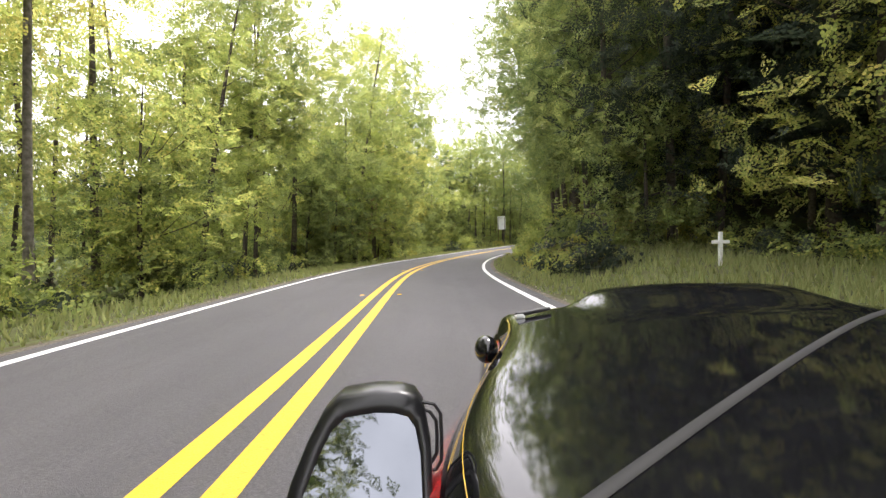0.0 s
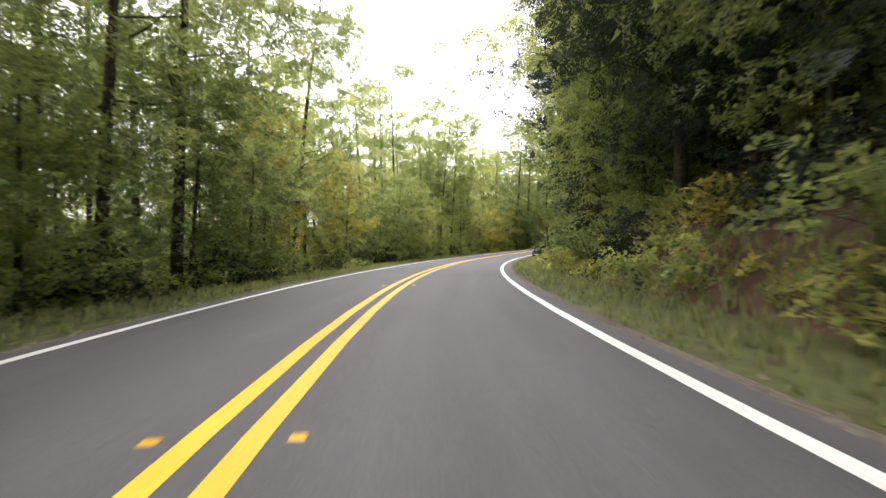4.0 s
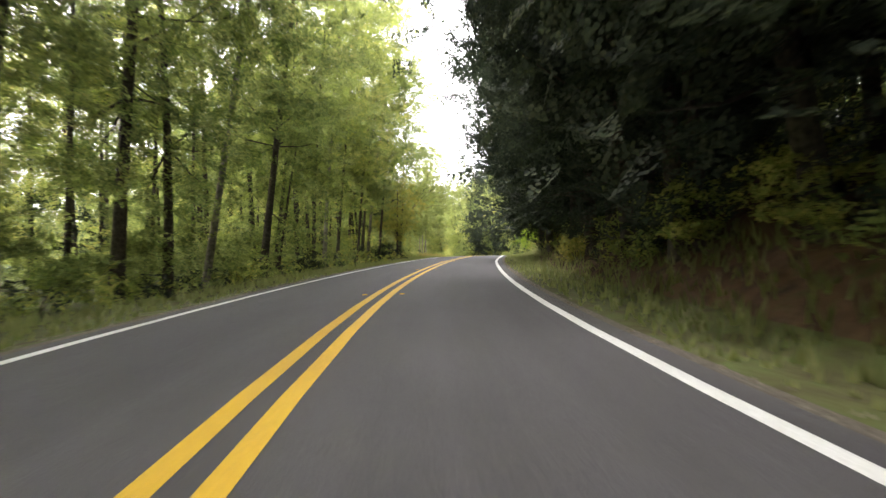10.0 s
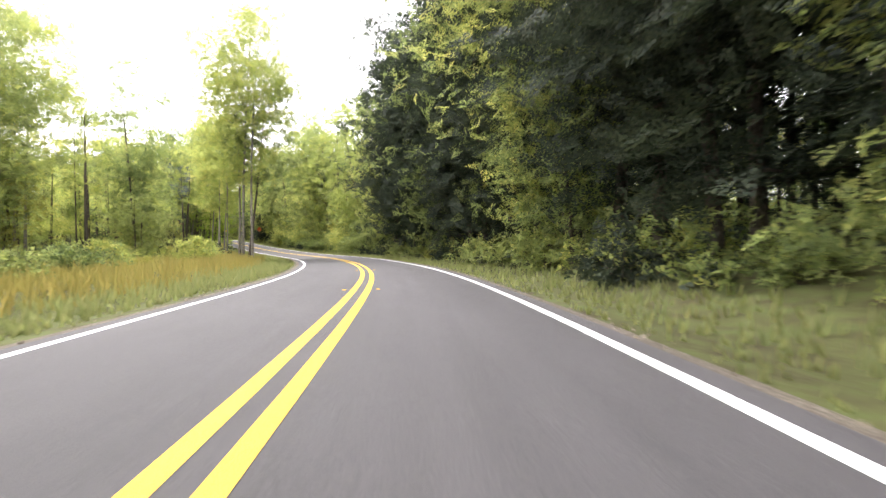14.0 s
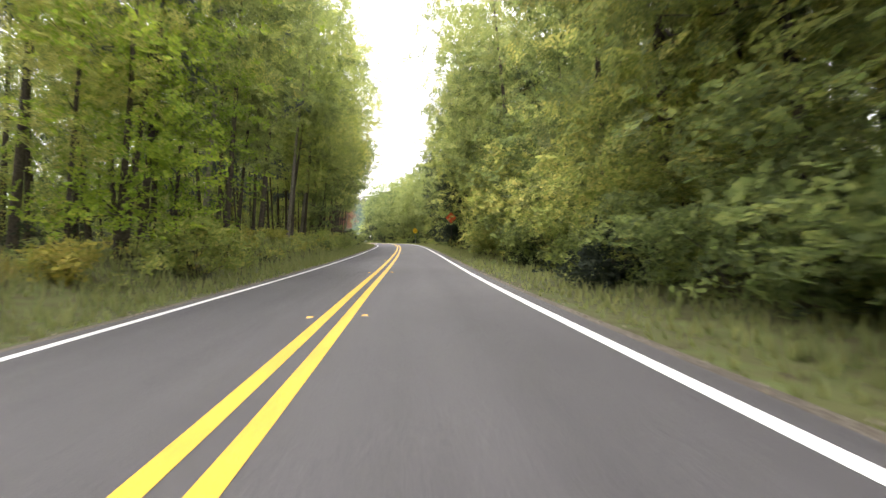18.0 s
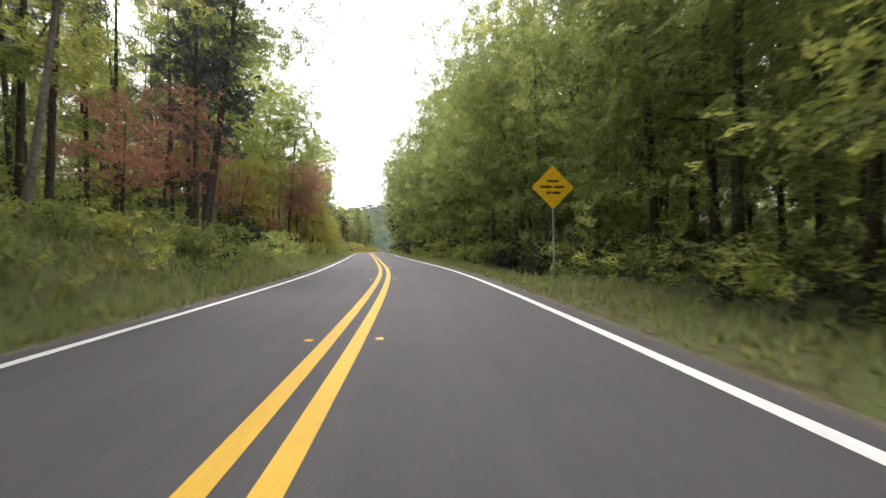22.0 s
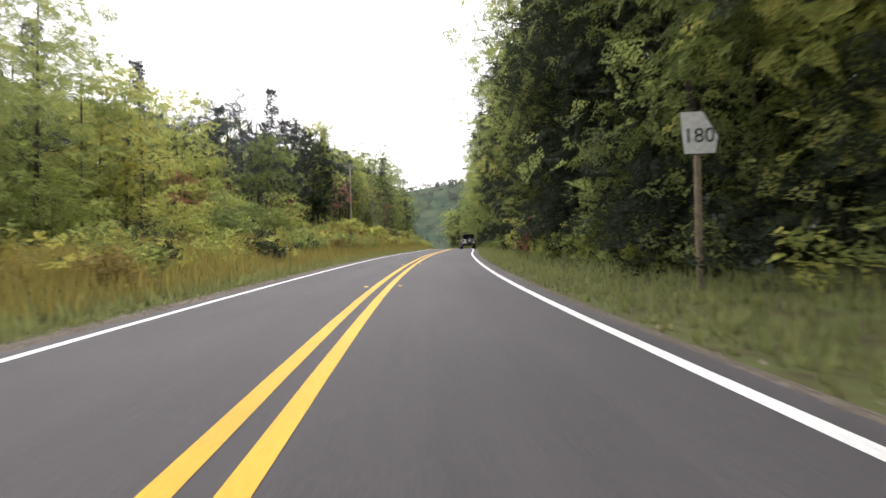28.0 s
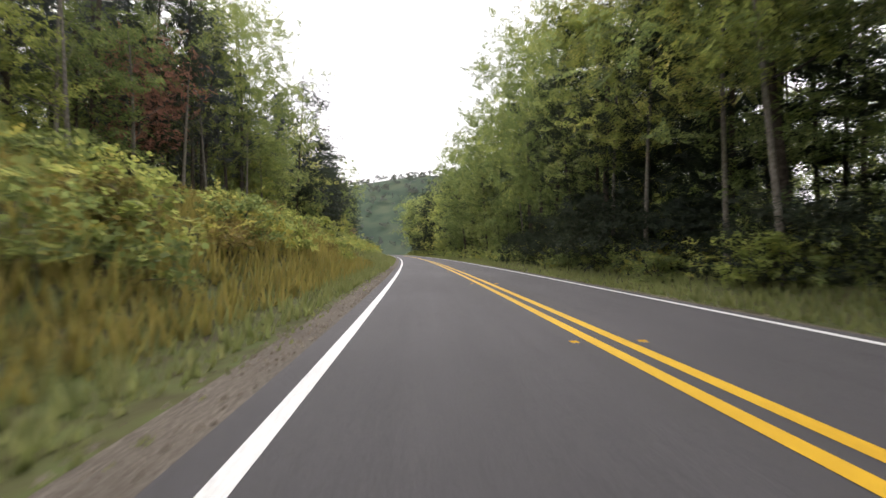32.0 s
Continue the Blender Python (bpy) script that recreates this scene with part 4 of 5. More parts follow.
def fill_thicket():
    cen, mats = [], []
    for s0, s1, side, near, far, top, per, light in THICKET:
        n = int((s1 - s0) * per * (1.0 if s0 < 700 else 0.6))
        s = rng.uniform(s0, s1, n)
        u = side * (near + (far - near) * rng.uniform(0, 1, n) ** 1.6)
        q = place(s, u)
        size = rng.uniform(0.35, 0.9, n)
        h = top * rng.uniform(0.3, 1.0, n)
        k = 9
        pts = np.repeat(q, k, 0) + rng.normal(0, 1, (n * k, 3)) * np.repeat(np.stack([size, size, h * 0.02], 1), k, 0) * [0.6, 0.6, 0.0]
        pts[:, 2] += np.repeat(h, k) * rng.beta(1.6, 1.3, n * k)
        cen.append(pts)
        m = rng.choice(4, n, p=[0.45, 0.28, 0.22, 0.05] if not light else [0.3, 0.45, 0.08, 0.17])
        mats.append(np.repeat(m, k))
    pts, m = np.concatenate(cen), np.concatenate(mats)
    v, f = leaf_cards(pts, 0.54)
    ob = new("undergrowth", mesh_from("undergrowth", v.tolist(), f.tolist(), [M_LEAF, M_LEAF_LIGHT, M_LEAF_SHADED, M_LEAF_YELLOW], np.repeat(m, 2)))
    tagged(ob, "tangled green undergrowth along the foot of the trees", "undergrowth", kind="stuff")


fill_thicket()


def fill_hills():
    """Crowns of the woods on the hills beyond, too far off to tell apart."""
    line = spline(np.arange(S_MIN, S_MAX, 20.0))[0]
    n = 16000
    x = rng.uniform(-350, 1250, n)
    y = rng.uniform(-250, 1250, n)
    d = np.min(np.hypot(x[:, None] - line[:, 0], y[:, None] - line[:, 1]), axis=1)
    ok = (d > 100) & (d < 620)
    x, y, d = x[ok], y[ok], d[ok]
    z = -6.0 + hill_height(x, y, d) + rng.uniform(-1.0, 4.5, len(x))
    m = 34000
    u = rng.choice([-1, 1], m) * rng.uniform(30, 75, m)
    q = place(rng.uniform(S_MIN, S_MAX, m), u)
    dn = np.min(np.hypot(q[:, 0, None] - line[:, 0], q[:, 1, None] - line[:, 1]), axis=1)
    q = q[dn > 26]
    q[:, 2] += rng.uniform(0.3, 12, len(q))
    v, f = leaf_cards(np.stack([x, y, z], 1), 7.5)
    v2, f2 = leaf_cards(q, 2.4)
    ob = new("far_woods", mesh_from("far_woods", v.tolist() + v2.tolist(), f.tolist() + (f2 + len(v)).tolist(), [M_HAZE_LEAF, M_CANOPY], [0] * len(f) + [1] * len(f2)))
    tagged(ob, "woods covering the distant hills, leaves tinted grey-blue for haze", "woods", kind="stuff")


fill_hills()


# grass: from, to, side, near, far, height, tufts a square metre, meadow
SWARD = [
    (-20, 296, -1, 4.0, 7.2, 0.32, 13, 0), (296, 372, -1, 4.2, 7.5, 0.4, 18, 0), (296, 372, -1, 6.5, 27, 0.75, 9, 1),
    (372, 430, -1, 4.0, 10, 0.45, 13, 0), (372, 420, -1, 8, 17, 0.7, 8, 1), (430, 645, -1, 4.0, 9.5, 0.6, 13, 0), (645, 770, -1, 4.05, 5.2, 0.22, 9, 0), (645, 770, -1, 4.6, 7.0, 0.42, 20, 0), (645, 780, -1, 5.6, 15, 0.75, 21, 1),
    (-20, 300, 1, 3.98, 8.0, 0.4, 12, 0), (2, 30, 1, 8.0, 13.0, 0.4, 22, 0), (300, 640, 1, 3.98, 7.2, 0.34, 11, 0), (640, 770, 1, 3.98, 8, 0.4, 15, 0), (770, 960, 1, 4.2, 8, 0.45, 6, 0), (770, 960, -1, 4.2, 9, 0.6, 7, 0),
]


def fill_grass():
    vs, sl = [], []
    for s0, s1, side, near, far, high, per, meadow in SWARD:
        n = int((s1 - s0) * (far - near) * per)
        s = rng.uniform(s0, s1, n)
        u = side * rng.uniform(near, far, n)
        q = place(s, u, -0.03)
        h = high * rng.uniform(0.45, 1.25, n) * (0.45 + 0.55 * smooth((np.abs(u) - 4.1) / 1.2))
        for blade in range(3):
            a = rng.uniform(0, 2 * np.pi, n)
            lean = rng.uniform(0.1, 0.55, n) * h
            w = rng.uniform(0.018, 0.042, n) * (1.15 if meadow else 1.0)
            side_v = np.stack([-np.sin(a) * w, np.cos(a) * w, 0 * w], 1)
            tip = q + np.stack([np.cos(a) * lean, np.sin(a) * lean, h * rng.uniform(0.7, 1.1, n)], 1)
            vs.append(np.stack([q - side_v, q + side_v, tip], 1).reshape(-1, 3))
            sl.append(np.full(n, meadow))
    v = np.concatenate(vs)
    f = np.arange(len(v)).reshape(-1, 3)
    ob = new("grass", mesh_from("grass", v.tolist(), f.tolist(), [M_GRASS, M_MEADOW], np.concatenate(sl)))
    tagged(ob, "uneven green and straw-coloured roadside grass", "grass", kind="stuff")


fill_grass()


def fill_stones():
    """Loose stones on the gravel beside the asphalt, far too many to count."""
    tv, tf = [], []
    for s0, s1, side, wide, n in ((640, 775, -1, 0.75, 2600), (-10, 640, -1, 0.4, 1500), (-10, 780, 1, 0.35, 1500)):
        ss = rng.uniform(s0, s1, n)
        u = side * (PAVED + 0.04 + wide * rng.uniform(0, 1, n) ** 1.3)
        q = place(ss, u, 0.02)
        size = rng.uniform(0.012, 0.04, n)
        for p, r in zip(q, size):
            base = len(tv)
            for k in range(4):
                a = 2 * math.pi * (k + rng.uniform(-0.2, 0.2)) / 4
                tv.append((p[0] + math.cos(a) * r * rng.uniform(0.7, 1.3), p[1] + math.sin(a) * r * rng.uniform(0.7, 1.3), p[2] - 0.02))
            tv.append((p[0], p[1], p[2] + r * 0.6))
            tf += [(base + k, base + (k + 1) % 4, base + 4) for k in range(4)]
    ob = new("loose_gravel", mesh_from("loose_gravel", tv, tf, [M_ROCK]))
    tagged(ob, "loose grey-brown stones scattered along the asphalt edge", "gravel", kind="stuff")


fill_stones()


# ---- road reflectors ----
def reflector_mesh():
    bm = bmesh.new()
    lo = [bm.verts.new((x, y, 0.0)) for x, y in ((-0.055, -0.05), (0.055, -0.05), (0.055, 0.05), (-0.055, 0.05))]
    hi = [bm.verts.new((x, y, 0.02)) for x, y in ((-0.045, -0.02), (0.045, -0.02), (0.045, 0.02), (-0.045, 0.02))]
    bm.faces.new(hi)
    for k in range(4):
        bm.faces.new((lo[k], lo[(k + 1) % 4], hi[(k + 1) % 4], hi[k]))
    me = bpy.data.meshes.new("road_reflector")
    bm.to_mesh(me)
    bm.free()
    me.materials.append(M_REFLECTOR)
    return me


REFLECTOR = reflector_mesh()
for s in np.arange(439.5 - 12.2 * 36, 800, 12.2):
    for u in (-0.44, 0.44):
        q, head = spline(s)
        ob = new("road_reflector", REFLECTOR)
        ob.matrix_world = Matrix.LocRotScale((q[0, 0] + math.sin(head[0]) * u, q[0, 1] - math.cos(head[0]) * u, q[0, 2] + 0.006), Euler((0, 0, head[0] - math.pi / 2)), None)
        tagged(ob, "small raised amber reflector beside the yellow centre lines", "reflector", "raised road reflectors")


# ---- signs, cross, utility pole ----
def rounded(w, h, r, n=4):
    pts = []
    for cx, cz, a0 in ((w / 2 - r, h / 2 - r, 0), (-w / 2 + r, h / 2 - r, 90), (-w / 2 + r, -h / 2 + r, 180), (w / 2 - r, -h / 2 + r, 270)):
        pts += [(cx + r * math.cos(radians(a0 + 90 * k / n)), cz + r * math.sin(radians(a0 + 90 * k / n))) for k in range(n + 1)]
    return pts


def moved(bm, m):
    bmesh.ops.transform(bm, matrix=m, verts=bm.verts)
    return bm


def letters(text, size, mat, parent, at, depth=0.002):
    cu = bpy.data.curves.new("lettering", "FONT")
    cu.body, cu.size, cu.extrude = text, size, depth
    cu.align_x, cu.align_y = "CENTER", "CENTER"
    tmp = bpy.data.objects.new("lettering", cu)
    me = bpy.data.meshes.new_from_object(tmp)
    bpy.data.objects.remove(tmp)
    me.materials.append(mat)
    me.transform(Matrix.Translation(at) @ pose(0, 0, 0, 90, 0, 0))
    ob = new("lettering", me)
    ob.parent = parent
    return ob


# big panel seen from behind, on two posts
sign = thing("road_sign", stand(97.5, -7.2, turn=-8), "large plain grey sign back on two dark posts", "road sign")
part("panel", moved(prism(rounded(1.65, 2.45, 0.1), 0.006), Matrix.Translation((0, 0.03, 4.4))), M_SIGN_BACK, sign, "bare aluminium sheet")
for x in (-0.66, 0.66):
    part("post", box(0.09, 0.06, 5.6, (x, -0.015, 2.65), 0.006), M_BARK, sign, "dark wooden post")
part("sticker", box(0.3, 0.004, 0.09, (0.25, 0.0, 4.1)), M_STEEL, sign)

# yellow diamond with three lines of bars
sign = thing("warning_sign", stand(521, 5.1, turn=4), "yellow diamond warning sign with dark lines on a steel post", "road sign")
dia = moved(prism(rounded(0.914, 0.914, 0.05), 0.005), pose(0, 0, 0, 0, 45, 0))
part("panel", moved(dia, Matrix.Translation((0, 0, 3.02))), M_SIGN_YELLOW, sign, "yellow reflective sheet")
M_SIGN_BAR = plain("worn_dark_sign_ink", (0.10, 0.055, 0.012), 0.5)
for x, z, w in ((0.0, 3.2, 0.36), (-0.2, 3.03, 0.36), (0.19, 3.03, 0.3), (-0.13, 2.86, 0.14), (0.09, 2.86, 0.24)):
    part("bar", box(w, 0.002, 0.068, (x, -0.005, z)), M_SIGN_BAR, sign, "dark worn bar")
part("post", tube([(0, 0.03, -0.3), (0, 0.03, 3.4)], [0.03, 0.03], 8), M_STEEL, sign)

# orange roll-up work sign
sign = thing("roadwork_sign", stand(469, 6.35, turn=6), "bright orange diamond roadwork sign on a thin post", "road sign")
dia = moved(prism(rounded(0.95, 0.95, 0.06), 0.006), pose(0, 0, 0, 0, 45, 0))
part("panel", moved(dia, Matrix.Translation((0, 0, 3.75))), M_SIGN_ORANGE, sign, "orange fabric panel")
part("bar", box(0.8, 0.002, 0.09, (0, -0.006, 3.84)), plain("dull_red_print", (0.6, 0.065, 0.02), 0.6), sign, "dull red bar")
part("post", tube([(0, 0.03, -0.3), (0, 0.03, 4.1)], [0.025, 0.025], 8), M_BARK, sign)
part("brace", tube([(-0.62, 0.02, 3.75), (0.62, 0.02, 3.75)], [0.012, 0.012], 6), M_STEEL, sign)

# state route marker
sign = thing("route_marker", stand(656, 6.75, turn=-6), "white state outline route marker on a wooden post", "road sign")
MARK = 1.22
shield = [(x * MARK, z * MARK) for x, z in ((-0.28, 0.36), (0.08, 0.36), (0.2, 0.16), (0.32, -0.06), (0.3, -0.2), (0.27, -0.34), (-0.22, -0.34), (-0.25, -0.1))]
part("panel", moved(prism(shield, 0.005), Matrix.Translation((0, 0, 3.2))), M_SIGN_WHITE, sign, "white sheet cut to a state outline")
part("backing", moved(prism([(x * 1.06, z * 1.06) for x, z in shield], 0.003), Matrix.Translation((0, 0.005, 3.2))), M_BLACK_INK, sign, "black edge")
letters("180", 0.42, M_BLACK_INK, sign, (0.02, -0.006, 3.14))
part("post", box(0.11, 0.1, 3.6, (0, 0.065, 1.3), 0.008), M_WOOD_POST, sign, "weathered wooden post")

# white memorial cross
cross = thing("memorial_cross", stand(15.3, 9.75, turn=10), "white painted wooden cross standing in the roadside grass", "cross")
part("upright", box(0.1, 0.09, 1.2, (0, 0, 0.4), 0.008), M_WHITE_WOOD, cross)
part("crossbar", box(0.56, 0.085, 0.1, (0, -0.004, 0.7), 0.008), M_WHITE_WOOD, cross)

# utility pole
pole = thing("utility_pole", stand(727, -15.4, turn=0), "grey wooden utility pole with a single crossarm", "utility pole")
part("pole", tube([(0, 0, -0.5), (0, 0, 4), (0, 0, 10.4)], [0.15, 0.135, 0.1], 10), M_POLE, pole)
part("crossarm", box(2.3, 0.1, 0.12, (0, -0.13, 9.9), 0.01), M_POLE, pole)
for x in (-1.0, 1.0):
    part("insulator", tube([(x, -0.13, 9.96), (x, -0.13, 10.02), (x, -0.13, 10.1), (x, -0.13, 10.16)], [0.03, 0.055, 0.05, 0.025], 8), plain("grey_porcelain", (0.4, 0.41, 0.42), 0.2), pole)
for x in (-0.6, 0.6):
    part("brace", tube([(x, -0.14, 9.86), (0, -0.11, 9.3)], [0.015, 0.015], 5), M_STEEL, pole)

# rocks in the cut bank
for s, u, r in ((33.6, 7.5, 0.85), (34.5, 8.1, 0.55), (43.5, 8.6, 0.5), (47, 8.8, 0.6)):
    bm = bmesh.new()
    bmesh.ops.create_icosphere(bm, subdivisions=3, radius=1.0)
    for v in bm.verts:
        n = noise.noise(v.co * 1.4 + Vector((s, u, 0)))
        ledge = 1 - abs(noise.noise(Vector((v.co.x * 2.2, v.co.y * 2.2, v.co.z * 5.0)) + Vector((0, s, u)))) * 2
        v.co = Vector((v.co.x * r * 0.4, v.co.y * r * 0.45, v.co.z * r * 1.45)) * (0.9 + 0.5 * n + 0.22 * ledge)
    me = bpy.data.meshes.new("rock")
    bm.to_mesh(me)
    bm.free()
    me.materials.append(M_ROCK)
    ob = new("rock", me)
    ob.matrix_world = stand(s, u, lift=0.1)
    tagged(ob, "pale weathered rock bared in the cut bank", "rock", "rocks in the bank")

REDTOPS = [tree_kind("tall tree with a wide crown of faded red leaves", M_LEAF_RUST, M_BARK_PALE, 15.0, 6.0, 4.8, 1500, 0.62, 70, 0.16, 0.03, 18, 0.2, 0.25)]
REDTOPS[0]["name"] = "red_crowned_tree"
LIMES = [tree_kind("tall maple with fresh lime-green leaves", M_LEAF_LIME, M_BARK, 10.5, 0.6, 3.2, 1500, 0.42, 60, 0.1, 0.02, 14, 0.25, 0.12)]


def forked_tree(label, height, radius, leaves):
    """A short thick bole that splits into wide stems, each with limbs out to the sprays."""
    pts, cen = crown_points(leaves, 2.8, height, radius, 110, hollow=0.25)
    v, f = leaf_cards(pts, 0.72)
    bm = tube([(0, 0, -0.3), (0.05, 0, 0.6), (0.1, 0.05, 1.4), (0.12, 0.05, 2.3)], [0.5, 0.36, 0.32, 0.3], 9, cap=False)
    joints = []
    for a, reach, top in ((10, 0.5, 0.72), (100, 0.42, 0.86), (175, 0.55, 0.7), (265, 0.45, 0.8), (320, 0.25, 0.95)):
        d = Vector((math.cos(radians(a)), math.sin(radians(a)), 0)) * radius * reach
        line = [Vector((0.1, 0.05, 1.9)), d * 0.3 + Vector((0, 0, 2.2 + 0.16 * height)), d * 0.62 + Vector((0, 0, 0.48 * height)), d + Vector((0, 0, top * height))]
        add_bm(bm, tube(line, [0.2, 0.15, 0.1, 0.03], 7, cap=False))
        joints += [line[1].lerp(line[2], k) for k in (0.2, 0.6)] + [line[2].lerp(line[3], k) for k in (0.0, 0.35, 0.7)]
    for q in cen[:64]:
        end = Vector(q)
        near = min(joints, key=lambda j: (j - end).length + (2.0 if j.z > end.z else 0.0))
        mid = near.lerp(end, 0.5) + Vector((0, 0, 0.1 * (end - near).length))
        add_bm(bm, tube([near, mid, end], [0.055, 0.035, 0.01], 4, cap=False))
    me = bpy.data.meshes.new("trunk")
    for fc in bm.faces:
        fc.smooth = True
    bm.to_mesh(me)
    bm.free()
    me.materials.append(M_BARK)
    return dict(label=label, crown=mesh_from("crown", v.tolist(), f.tolist(), [M_LEAF]), trunk=me)


SPREADS = [forked_tree("broad old tree with dark forking limbs beside the meadow", 15.5, 8.0, 6400)]
SPREADS[0]["name"] = "spreading_tree"
LIMES[0]["name"] = "lime_green_maple"


# bare dead trees on the bank
def dead_tree(s, u, height, lean):
    limbs = [(rng.normal(0, 0.7), rng.normal(0, 0.7), height * f) for f in rng.uniform(0.35, 0.95, 16)]
    ob = new("dead_tree", trunk_mesh("dead_tree", height, 0.1, limbs, 0.02, M_BARK_PALE, 0.3))
    ob.matrix_world = stand(s, u, rng.uniform(0, 360), 0.0, 1.0, lean)
    tagged(ob, "bare grey dead tree standing on the grassy bank", "tree", "dead trees")


for s, u, h, lean in ((734, -13.5, 9.5, 0.06), (736, -15.0, 8.5, 0.12), (741, -16.0, 10.5, -0.05), (752, -15.5, 9.0, 0.04), (760, -17.0, 10.0, -0.03), (560, -8.8, 6.5, 0.14), (744, -14.8, 8.0, 0.1), (747, -15.6, 8.5, 0.05), (749.5, -15.0, 7.5, 0.12), (755, -15.8, 8.5, -0.08), (758, -15.2, 8.0, 0.06), (764, -16.0, 8.5, 0.1), (768, -15.4, 8.0, -0.04), (774, -16.2, 8.5, 0.08), (781, -15.8, 8.0, 0.03), (788, -16.4, 8.5, -0.06)):
    dead_tree(s, u, h, lean)

# single trees that stand out
for kinds, k, s, u, sc in ((POPLARS, 1, 371.5, -7.6, 1.2), (POPLARS, 1, 372.6, -8.5, 1.3), (POPLARS, 0, 373.6, -7.9, 1.15), (POPLARS, 1, 374.6, -8.8, 1.1), (POPLARS, 1, 401.5, -8.8, 0.95), (POPLARS, 1, 402.8, -9.8, 1.05), (POPLARS, 1, 404, -9.0, 1.0), (POPLARS, 1, 405.6, -9.7, 1.05), (POPLARS, 1, 407, -9.3, 1.0), (POPLARS, 1, 408.6, -10.4, 1.05), (POPLARS, 1, 752, 7.8, 0.9), (POPLARS, 1, 756, 8.6, 0.95), (POPLARS, 1, 761, 7.9, 0.9), (POPLARS, 1, 766, 8.4, 0.95),
                           (RUSTS, 1, 46, -9.6, 1.0), (YELLOWS, 0, 38, -10.2, 0.9), (REDTOPS, 0, 570.5, -9.0, 0.72), (REDTOPS, 0, 577, -10.5, 0.6), (RUSTS, 0, 568, -12.5, 1.1), (RUSTS, 0, 704, -18, 0.8), (RUSTS, 1, 770, -19, 1.4), (RUSTS, 1, 778, -22, 1.6),
                           (LIMES, 0, 425, -8.8, 1.25), (LIMES, 0, 431, -9.6, 1.0), (OAKS, 2, 664, -17, 0.8), (OAKS, 0, 671, -18.5, 0.75), (SPREADS, 0, 298, -10.2, 1.1), (OAKS, 0, 313, -15.5, 0.9), (OAKS, 2, 320, -17, 0.85), (OAKS, 3, 327, -18.5, 0.9), (OAKS, 1, 336, -20, 0.8)):
    plant(kinds[k], s, u, sc * (0.8 if kinds in (OAKS, POPLARS) else 1.0))
bush(REDS[0], 680, 7.3, 1.4)
bush(REDS[0], 680.8, 7.7, 1.7)


# ---- vehicles ----
def paint(name, colour, rough=0.25, coat=1.0):
    m = plain(name, colour, rough, 0.0, coat)
    return m


M_WHITE_PAINT = paint("white_car_paint", (0.82, 0.82, 0.81))
M_BLACK_PAINT = paint("black_car_paint", (0.006, 0.006, 0.007), 0.05, 0.0)
M_TRIM = plain("black_textured_plastic", (0.022, 0.022, 0.024), 0.6)
M_HARDTOP = plain("dark_grey_hardtop", (0.035, 0.035, 0.037), 0.55)
M_RUBBER = plain("tyre_rubber", (0.02, 0.02, 0.02), 0.85)
M_ALLOY = plain("silver_alloy", (0.72, 0.72, 0.73), 0.4, 0.55)
M_TAIL = plain("red_lamp_plastic", (0.16, 0.012, 0.012), 0.15)
M_DARK_GLASS = plain("dark_window_glass", (0.01, 0.011, 0.012), 0.03, 0.0, 1.0)
M_MIRROR_SHELL = plain("black_mirror_shell", (0.008, 0.008, 0.009), 0.3)
M_RED = paint("red_coach_stripe", (0.5, 0.02, 0.02))
M_GOLD = paint("gold_pinstripe", (0.55, 0.33, 0.05))
M_MIRROR, mir_nt, mir_b = material("mirror_glass")
mir_b.inputs["Base Color"].default_value = (0.13, 0.14, 0.155, 1)
mir_b.inputs["Metallic"].default_value = 1.0
mir_b.inputs["Roughness"].default_value = 0.02


def slab(outline, x0, x1):
    """A (y, z) outline given thickness from x0 to x1."""
    bm = bmesh.new()
    a = [bm.verts.new((x0, y, z)) for y, z in outline]
    b = [bm.verts.new((x1, y, z)) for y, z in outline]
    n = len(outline)
    bm.faces.new(a)
    bm.faces.new(b[::-1])
    for k in range(n):
        bm.faces.new((a[(k + 1) % n], a[k], b[k], b[(k + 1) % n]))
    bmesh.ops.recalc_face_normals(bm, faces=bm.faces)
    return bm


def bevelled(bm, w=0.02, seg=2):
    bmesh.ops.bevel(bm, geom=[e for e in bm.edges], offset=w, segments=seg, affect="EDGES", clamp_overlap=True)
    return bm


def lathe_x(profile, n=28):
    """Profile of (x, r) spun round the x axis."""
    bm = bmesh.new()
    rings = [[bm.verts.new((x, r * math.cos(2 * math.pi * k / n), r * math.sin(2 * math.pi * k / n))) for k in range(n)] for x, r in profile]
    for a, b in zip(rings, rings[1:]):
        for k in range(n):
            bm.faces.new((a[k], a[(k + 1) % n], b[(k + 1) % n], b[k]))
    bmesh.ops.recalc_face_normals(bm, faces=bm.faces)
    return bm


